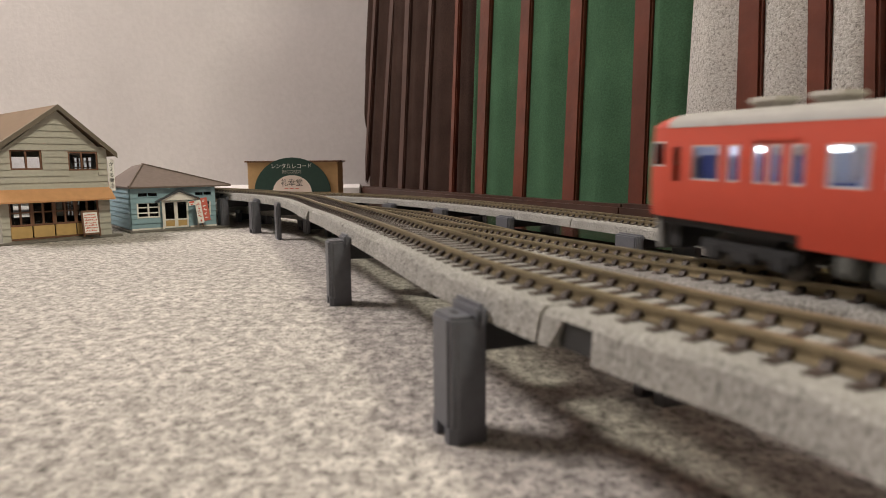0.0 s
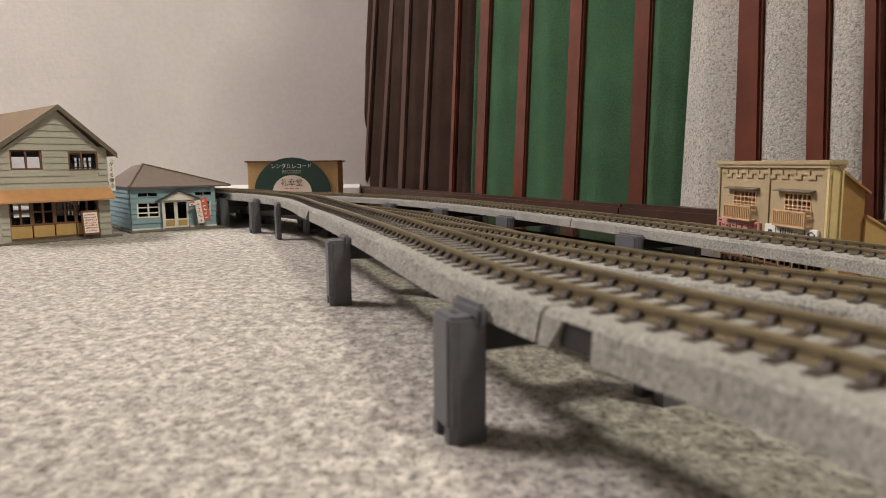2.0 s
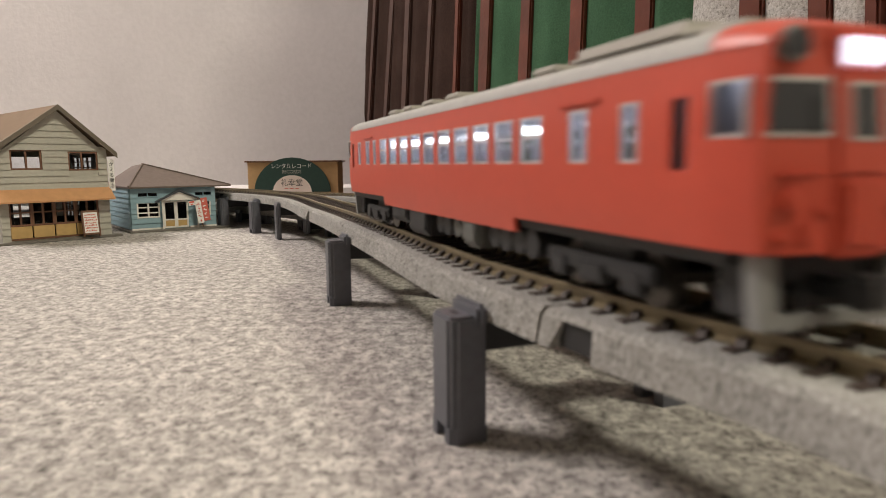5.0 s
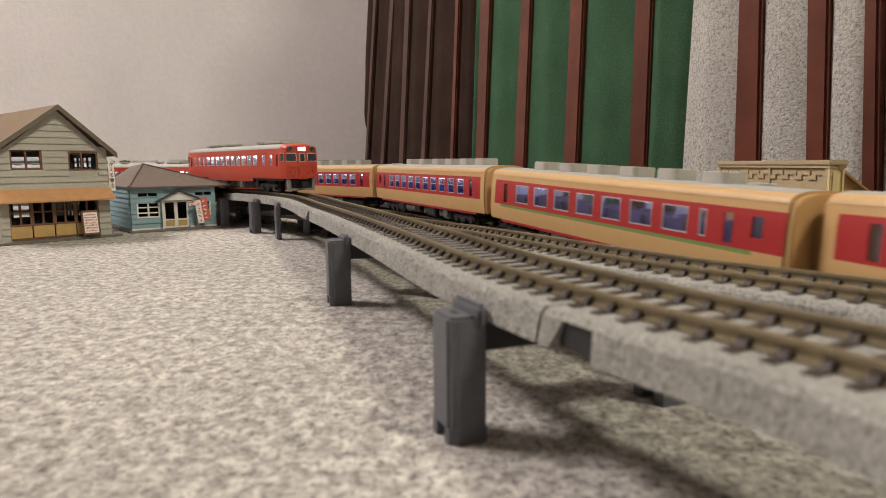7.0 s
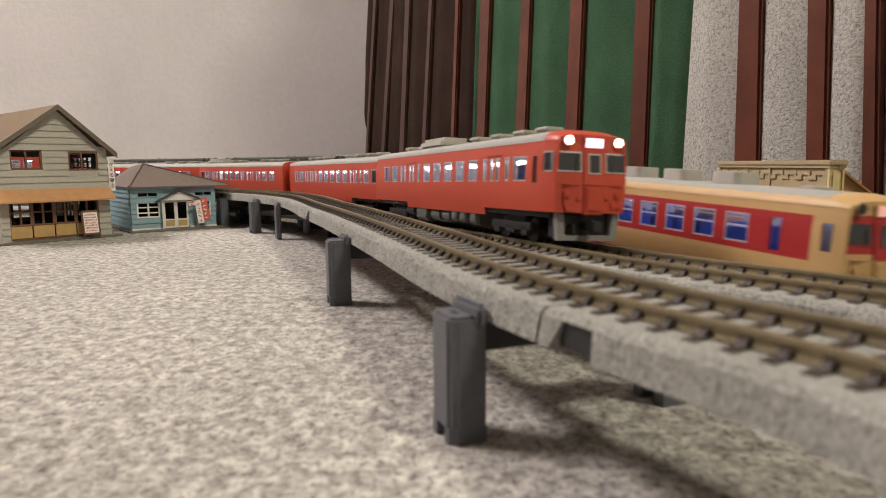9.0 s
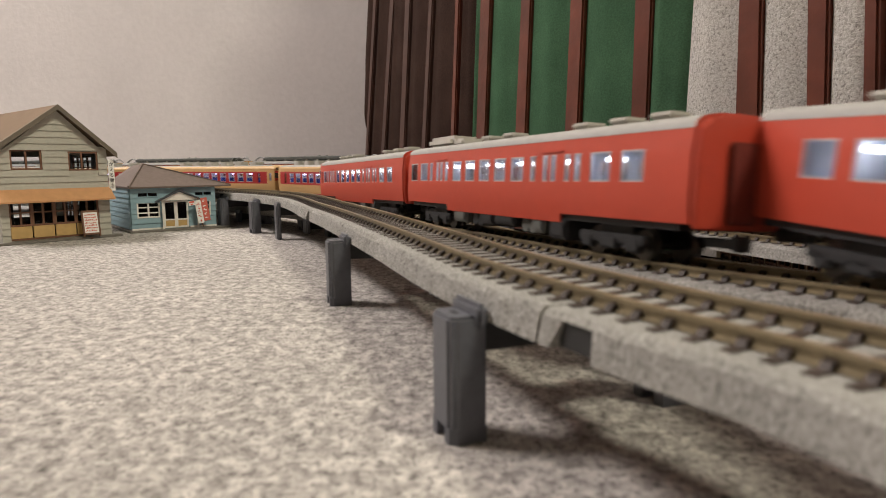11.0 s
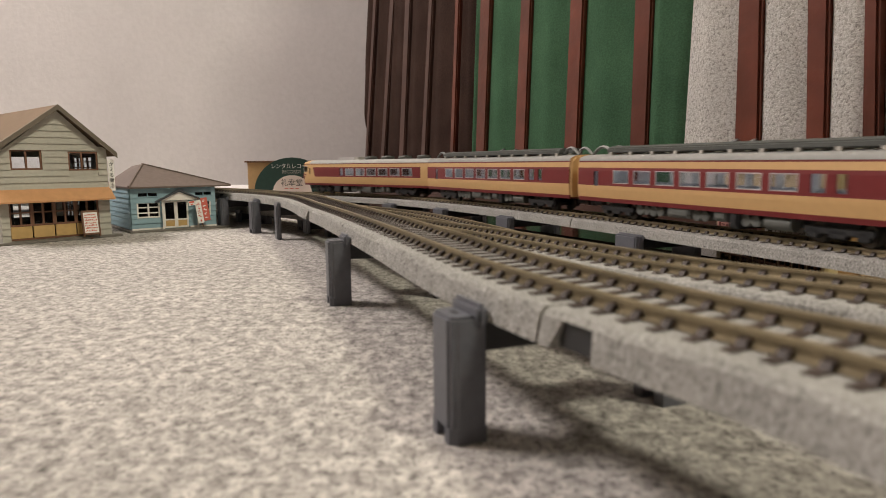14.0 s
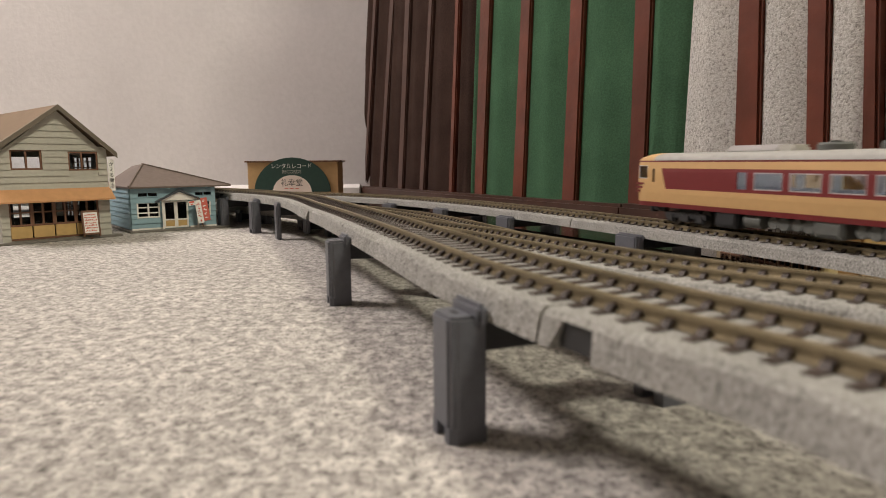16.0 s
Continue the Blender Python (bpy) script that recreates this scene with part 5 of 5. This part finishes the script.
def blue_house():
    root = thing("station_house", frame_at(-170.0, 365.6, 0.80, 0.60))
    tagged(root, "single-storey pale blue clapboard model house with a brown hip roof", "model house", "model buildings")
    W, D, H = 46.0, 60.0, 24.6
    holes = [(3.0, 15.0, 7.6, 16.4), (3.6, 14.4, 19.0, 21.8), (16.9, 30.4, 1.6, 16.6), (36.6, 43.2, 7.6, 16.4), (34.2, 44.2, 18.8, 21.4)]
    bm = bmesh.new()
    pierced(bm, 0, W, 1.0, H, 0, 1.1, holes)
    pierced(bm, 0, W, 1.0, H, D - 1.1, D, [(5, 18, 8, 17), (26, 40, 8, 17)])
    part("long_wall", bm, M_BLUE, root)
    for x in (0, W - 1.1):
        bm = bmesh.new()
        box(bm, x, x + 1.1, 1.2, D - 1.2, 1.0, H)
        part("side_wall", bm, M_BLUE, root)
    flank = Matrix.Rotation(radians(-90), 4, "Z")
    z = 1.8
    while z < H - 1:
        plank(root, M_BLUE, 1.2 - D, -0.8, z, z + 2.75, 0).matrix_basis = flank
        z += 2.8
    z = 1.8
    while z < H - 1:
        zc = z + 1.4
        spans = [(0, W)]
        for h in holes:
            if h[2] - 0.6 < zc < h[3] + 0.6:
                spans = [s for p, q in spans for s in ((p, min(q, h[0])), (max(p, h[1]), q)) if s[1] - s[0] > 0.5]
        for p, q in spans:
            plank(root, M_BLUE, p, q, z, z + 2.75, 0)
        z += 2.8
    sash(root, 3.0, 15.0, 7.6, 16.4, 0.1, M_WHITE, (9.0,), (10.4, 13.4), 0.8)
    sash(root, 3.6, 14.4, 19.0, 21.8, 0.1, M_BLUE, (9.0,), (), 0.5)
    sash(root, 36.6, 43.2, 7.6, 16.4, 0.1, M_WHITE, (40,), (10.4, 13.4), 0.8)
    sash(root, 34.2, 44.2, 18.8, 21.4, 0.1, M_BLUE, (39.2,), (), 0.5)
    for a, b in ((16.9, 23.6), (23.6, 30.4)):
        d = sash(root, a, b, 1.4, 16.6, 0.2, M_WHITE, (), (6.0,), 0.9, "door")
        bm = bmesh.new()
        box(bm, a + 0.9, b - 0.9, -0.1, 0.5, 2.3, 5.7)
        part("door_panel", bm, M_OCHRE, d)
    bm = bmesh.new()
    box(bm, 1.2, W - 1.2, 14, 15, 1.0, H)
    part("partition", bm, M_DARKROOM, root)
    # porch gable
    bm = bmesh.new()
    prism(bm, [(14.8, 16.9), (36.2, 16.9), (25.4, 21.6)], "y", -3.0, -2.2)
    part("porch_gable", bm, M_WHITE, root, "cream porch gable")
    for a, b in (((25.4, 23.0), (38.4, 16.7)), ((12.4, 16.7), (25.4, 23.0))):
        bm = bmesh.new()
        slope(bm, [(a[0], -4.2, a[1]), (b[0], -4.2, b[1]), (b[0], -0.1, b[1]), (a[0], -0.1, a[1])], 0.9)
        part("porch_roof", bm, M_SLATE, root, "dark slate-coloured porch roof")
    for x in (15.6, 34.6):
        bm = bmesh.new()
        box(bm, x, x + 0.8, -2.9, -2.1, 1.0, 16.9)
        part("porch_post", bm, M_WHITE, root)
    # hip roof
    apex, far = Vector((11.5, 18.0, 37.4)), Vector((11.5, 44.0, 36.2))
    e = [(-1.2, -3.0, 24.9), (W + 8.6, -3.0, 24.9), (W + 8.6, D + 3.0, 24.9), (-1.2, D + 3.0, 24.9)]
    for p in ((e[0], e[1], tuple(apex)), (e[1], e[2], tuple(far), tuple(apex)), (e[2], e[3], tuple(far)), (e[3], e[0], tuple(apex), tuple(far))):
        bm = bmesh.new()
        slope(bm, list(p), 0.9)
        part("roof", bm, M_HIPROOF, root)
    for p in (e[0], e[1]):
        bm = bmesh.new()
        d = (apex - Vector(p))
        n = Vector((d.y, -d.x, 0)).normalized() * 0.5
        q = [Vector(p) - n, Vector(p) + n, apex + n, apex - n]
        slope(bm, [tuple(v + Vector((0, 0, 0.45))) for v in q], 0.6)
        part("hip_ridge", bm, M_HIPROOF, root)
    bm = bmesh.new()
    box(bm, -2.2, W + 6.5, -5.6, D + 4, 0, 1.1, 0.2)
    part("base", bm, M_BASE, root)
    for a, b in ((0, 16.5), (31, W)):
        bm = bmesh.new()
        box(bm, a, b, -0.95, -0.05, 1.1, 2.0)
        part("footing", bm, M_WHITE, root, "white footing strip")


def banner():
    root = thing("banner", frame_at(-170.0 + 36.6 * 0.80 + 4.6 * 0.60, 365.6 + 36.6 * 0.60 - 4.6 * 0.80, 0.80, 0.60))
    tagged(root, "leaning white paper banner with red printed writing", "banner")
    tip = pose(0, 0, 0.0012, 0, -8, 0)
    bm = bmesh.new()
    box(bm, 0.2, 0.7, -0.2, 0.2, 0.0, 17.0, m=tip)
    part("stick", bm, M_TIMBER, root)
    bm = bmesh.new()
    box(bm, -1.8, 1.5, -0.45, -0.22, 2.4, 15.6, m=tip)
    white = part("strip", bm, M_PAPER, root, "white strip")
    bm = bmesh.new()
    box(bm, 1.6, 5.2, -0.45, -0.22, 3.2, 16.4, m=tip)
    red = part("strip", bm, M_PRINT, root, "red printed strip")
    rng = random.Random(9)
    for owner, mat, x0, x1, z0 in ((red, M_PAPER, 2.2, 4.6, 4.2), (white, M_PRINT, -1.2, 0.9, 3.2)):
        bm = bmesh.new()
        for i in range(5):
            z = z0 + i * 2.35
            for _ in range(4):
                x = rng.uniform(x0, x1 - 0.9)
                dz = rng.uniform(0, 1.3)
                box(bm, x, x + rng.uniform(0.3, 1.2), -0.56, -0.44, z + dz, z + dz + rng.uniform(0.25, 0.6), m=tip)
        part("writing", bm, mat, owner)
    bm = bmesh.new()
    box(bm, -5.2, -1.9, -0.5, -0.3, 13.2, 15.8, m=tip)
    flag = part("paper_flag", bm, M_PAPER, root, "small white and red paper flag")
    bm = bmesh.new()
    box(bm, -5.0, -2.1, -0.6, -0.48, 14.6, 15.6, m=tip)
    box(bm, -4.2, -2.8, -0.6, -0.48, 13.5, 14.2, m=tip)
    part("writing", bm, M_PRINT, flag)


def tofu_shop():
    root = thing("plaster_shop", frame_at(105.8, 257.0, 0.120, -0.993))
    tagged(root, "sand-coloured plaster model shop with balconies and signboards", "model house", "model buildings")
    W, H, D = 61.2, 36.0, 9.5
    wins = [(10.4, 24.6, 18.6, 25.6), (40.4, 53.6, 18.8, 25.8)]
    bm = bmesh.new()
    ground = [(3.0 + i * 7.2, 9.4 + i * 7.2, 1.6, 8.4) for i in range(8)]
    pierced(bm, 0, W, 0, H - 1.5, 0, 1.2, wins + ground)
    part("front_wall", bm, M_SAND, root)
    bm = bmesh.new()
    box(bm, 0.3, W - 0.3, D - 1.2, D, 0, 30)
    part("back_wall", bm, M_SIDE, root)
    bm = bmesh.new()
    prism(bm, [(4.0, 0), (D, 0), (D + 2, 0), (D + 2, 27.0), (4.0, 33.4)], "x", W - 1.2, W - 0.2)
    part("side_wall", bm, M_SIDE, root, "ochre side wall")
    bm = bmesh.new()
    box(bm, 0.2, 1.2, 1.3, D - 1.3, 0, 30)
    part("side_wall", bm, M_SIDE, root)
    bm = bmesh.new()
    slope(bm, [(-0.5, 1.2, 34.6), (W + 0.8, 1.2, 34.6), (W + 0.8, D + 3.2, 26.6), (-0.5, D + 3.2, 26.6)], 0.7)
    part("roof", bm, M_SIDE, root)
    bm = bmesh.new()
    box(bm, W - 0.9, W + 0.5, -0.6, 4.0, 0, H - 1.4, 0.2)
    box(bm, W + 0.5, W + 0.9, 0.2, 0.8, 4, H - 3)
    box(bm, W + 0.5, W + 0.9, 3.0, 3.6, 4, H - 3)
    box(bm, W + 0.5, W + 0.9, 0.8, 3.0, 9.6, 10.4)
    part("pilaster", bm, M_SAND_LIT, root, "corner pilaster with the light on it put into a paler yellow")
    bm = bmesh.new()
    box(bm, -0.8, W + 1.2, -1.2, 4.6, H - 1.5, H, 0.25)
    box(bm, -0.4, W + 0.8, -0.8, 4.2, H - 2.4, H - 1.5, 0.1)
    part("cornice", bm, M_SAND, root)
    # stepped frieze
    for i in range(9):
        x = 4.0 + i * 6.6
        bm = bmesh.new()
        box(bm, x - 2.0, x + 2.2, -0.45, -0.02, H - 4.4, H - 3.2)
        box(bm, x + 1.2, x + 5.0, -0.45, -0.02, H - 5.9, H - 4.7)
        box(bm, x + 1.2, x + 2.2, -0.45, -0.02, H - 4.7, H - 4.4)
        box(bm, x + 4.1, x + 5.0, -0.45, -0.02, H - 4.7, H - 4.4)
        part("frieze_block", bm, M_SAND, root)
    for x in (0.2, 31.4, W - 2.0):
        bm = bmesh.new()
        box(bm, x, x + 1.1, -0.55, -0.02, 8.8, H - 2.4)
        part("wall_strip", bm, M_SAND, root)
    for x0, x1, z0, z1 in wins:
        n = 6
        cols = [x0 + (x1 - x0) * i / n for i in range(1, n)]
        sash(root, x0, x1, z0, z1, 0.3, M_PEACH, cols, (z0 + 2.0, z0 + 3.0, z1 - 2.2), 0.45)
        bm = bmesh.new()
        slope(bm, [(x0 - 3.6, -2.2, z1 + 0.7), (x1 + 1.8, -2.2, z1 + 0.7), (x1 + 1.8, -0.05, z1 + 1.2), (x0 - 3.6, -0.05, z1 + 1.2)], 0.3)
        part("window_hood", bm, M_BARGE, root)
        bm = bmesh.new()
        a, b = x0 - 2.4, x1 + 0.6
        box(bm, a, b, -2.6, -2.0, 19.9, 20.4)
        box(bm, a, b, -2.8, -0.05, 15.1, 15.7)
        k = 15
        for i in range(k + 1):
            x = a + (b - a - 0.5) * i / k
            box(bm, x, x + 0.42, -2.55, -2.05, 15.7, 19.9)
        box(bm, a, a + 0.5, -2.0, -0.05, 19.8, 20.3)
        box(bm, b - 0.5, b, -2.0, -0.05, 19.8, 20.3)
        part("balcony", bm, M_PEACH, root, "slatted pale balcony")
    bm = bmesh.new()
    box(bm, 1.4, 28.6, -1.0, -0.05, 9.4, 13.2, 0.15)
    s = pink = part("signboard", bm, M_PINK, root, "pink signboard with dark red drawing")
    bars(s, "writing", M_WINE, [(2.4, 4.6, 12.1, 12.6), (3, 4.0, 10.0, 11.4), (4.6, 6.8, 10.6, 11.0), (8, 9.4, 10.2, 11.0), (10.0, 10.9, 9.9, 11.2), (11.8, 13.4, 10.8, 11.2), (14.4, 15.0, 10.2, 12.0), (15.6, 17.2, 11.4, 11.8), (17.8, 18.6, 10.0, 11.8), (21.6, 25.6, 10.1, 12.0), (20.4, 21.5, 11.2, 11.5), (26.0, 27.4, 9.8, 12.6)], -1.02)
    bm = bmesh.new()
    box(bm, 31.8, 58.2, -1.0, -0.05, 8.8, 13.4, 0.15)
    s = part("signboard", bm, M_PAPER, root, "white signboard with black characters")
    bars(s, "writing", M_INK, [(34.0, 36.0, 10.6, 11.6), (40.4, 40.9, 9.8, 12.6), (41.6, 42.1, 9.6, 12.8), (42.8, 43.3, 9.8, 12.6), (44.2, 44.6, 9.6, 12.6), (45.2, 45.6, 9.6, 12.6), (46.2, 46.6, 9.6, 12.6), (37.8, 38.0, 8.9, 13.2), (52.4, 52.6, 8.9, 13.2)], -1.02)
    lettering(s, "豆腐店", M_INK, 2.3, 49.9, -1.05, 10.1, squeeze=0.75)
    bm = bmesh.new()
    for a, b in (((54.0, 11.9), (55.6, 12.7)), ((55.6, 12.7), (57.2, 11.9)), ((54.0, 11.9), (55.6, 11.1)), ((55.6, 11.1), (57.2, 11.9)), ((54.0, 11.9), (54.0, 10.2)), ((57.2, 11.9), (57.2, 10.2)), ((55.6, 11.1), (55.6, 9.4)), ((54.0, 10.2), (55.6, 9.4)), ((55.6, 9.4), (57.2, 10.2))):
        d = Vector((b[0] - a[0], b[1] - a[1]))
        n = Vector((-d.y, d.x)).normalized() * 0.13
        prism(bm, [(a[0] + n.x, a[1] + n.y), (b[0] + n.x, b[1] + n.y), (b[0] - n.x, b[1] - n.y), (a[0] - n.x, a[1] - n.y)], "y", -1.12, -1.0)
    part("cube_drawing", bm, M_INK, s)
    for board in (pink, s):
        board.location.z = 1.7 * MM
    for g in ground:
        sash(root, *g, 0.3, M_TIMBER, ((g[0] + g[1]) / 2,), (), 0.5)
    bm = bmesh.new()
    box(bm, 1.3, W - 1.3, 6, 6.6, 0, 30)
    part("partition", bm, M_DARKROOM, root)
    # low lean-to behind
    bm = bmesh.new()
    slope(bm, [(W - 0.6, D + 2.2, 20.0), (W + 1.0, D + 2.2, 20.0), (W + 1.0, D + 24, 8.0), (W - 0.6, D + 24, 8.0)], 0.8)
    prism(bm, [(D + 2.1, 0), (D + 23.5, 0), (D + 23.5, 7.6), (D + 2.1, 19.2)], "x", W - 0.5, W + 0.6)
    part("lean_to", bm, M_OCHRE, root, "low ochre lean-to")


def record_shop():
    root = thing("record_shop", frame_at(-187.0, 640.0, 0.9994, -0.035))
    tagged(root, "tan model record shop with a dark green arched signboard", "model house", "model buildings")
    W, H = 90.0, 40.0
    bm = bmesh.new()
    box(bm, 2.6, 88.4, 0, 26, 0, H - 1.4)
    part("shop_wall", bm, M_RECWALL, root)
    bm = bmesh.new()
    box(bm, 0.4, 91, -2.0, 27, H - 1.4, H, 0.2)
    part("roof_slab", bm, M_TIMBER, root)
    def arch(r, z0, y0, y1, squash):
        bm2 = bmesh.new()
        pts = [(45.4 + r * math.cos(math.pi * i / 36), z0 + squash * r * math.sin(math.pi * i / 36)) for i in range(37)]
        prism(bm2, pts, "y", y0, y1)
        return bm2
    board = part("signboard", arch(36.2, 10.6, -2.9, -1.0, 0.895), M_RECGREEN, root, "dark green half-disc signboard")
    part("label_disc", arch(18.4, 10.6, -3.3, -2.92, 0.86), M_PINKWHITE, board, "pale pink half-disc")
    lettering(board, "レンタルレコード", M_PAPER, 5.0, 45.2, -3.0, 33.2, squeeze=0.98)
    lettering(board, "RECORDS", M_VENT, 4.4, 45.2, -3.0, 28.2, squeeze=0.95)
    lettering(board, "礼幸堂", M_INK, 7.4, 45.2, -3.4, 16.8, squeeze=0.95)
    bars(board, "writing", M_PRINT, [(38, 41.5, 13.6, 14.3), (43, 47, 13.6, 14.3), (48.6, 52, 13.6, 14.3)], -3.32)


shop_house()
a_board()
blue_house()
banner()
tofu_shop()
record_shop()


def cant(which, s):
    """How far a train leans on the raised curve near the camera (radians)."""
    top = {"second": 5.5, "third": 3.5}
    if which not in top:
        return 0.0
    return radians(top[which]) * float(np.interp(s, (-700, -450, 60, 330), (0, 1, 1, 0)))


def car_pose(which, s, way):
    lean = cant(which, s)
    a, b = along(which, s - 46), along(which, s + 46)
    c, d = (a + b) / 2, (b - a)
    yaw = math.atan2(d.y * way, d.x * way)
    rise = math.atan2(d.z * way, math.hypot(d.x, d.y))
    return Matrix.Translation(c * MM) @ Matrix.Rotation(yaw, 4, "Z") @ Matrix.Rotation(-rise, 4, "Y") @ Matrix.Translation((0, 0, -0.0072 * abs(lean))) @ Matrix.Rotation(lean * way, 4, "X")


def motions():
    times = [0.2 * i for i in range(81)]
    for which, way, pitch, cars, end in TRAINS:
        knots = RUNS[which]
        for k, (car, facing) in enumerate(cars):
            rows = []
            for t in times:
                s = float(np.interp(t, [a for a, _ in knots], [b for _, b in knots]))
                behind = k if end == "front" else k - len(cars)
                centre = s - way * (behind * pitch + pitch / 2)
                rows.append((t, car_pose(which, centre, way * facing)))
            walk(car, rows)


motions()
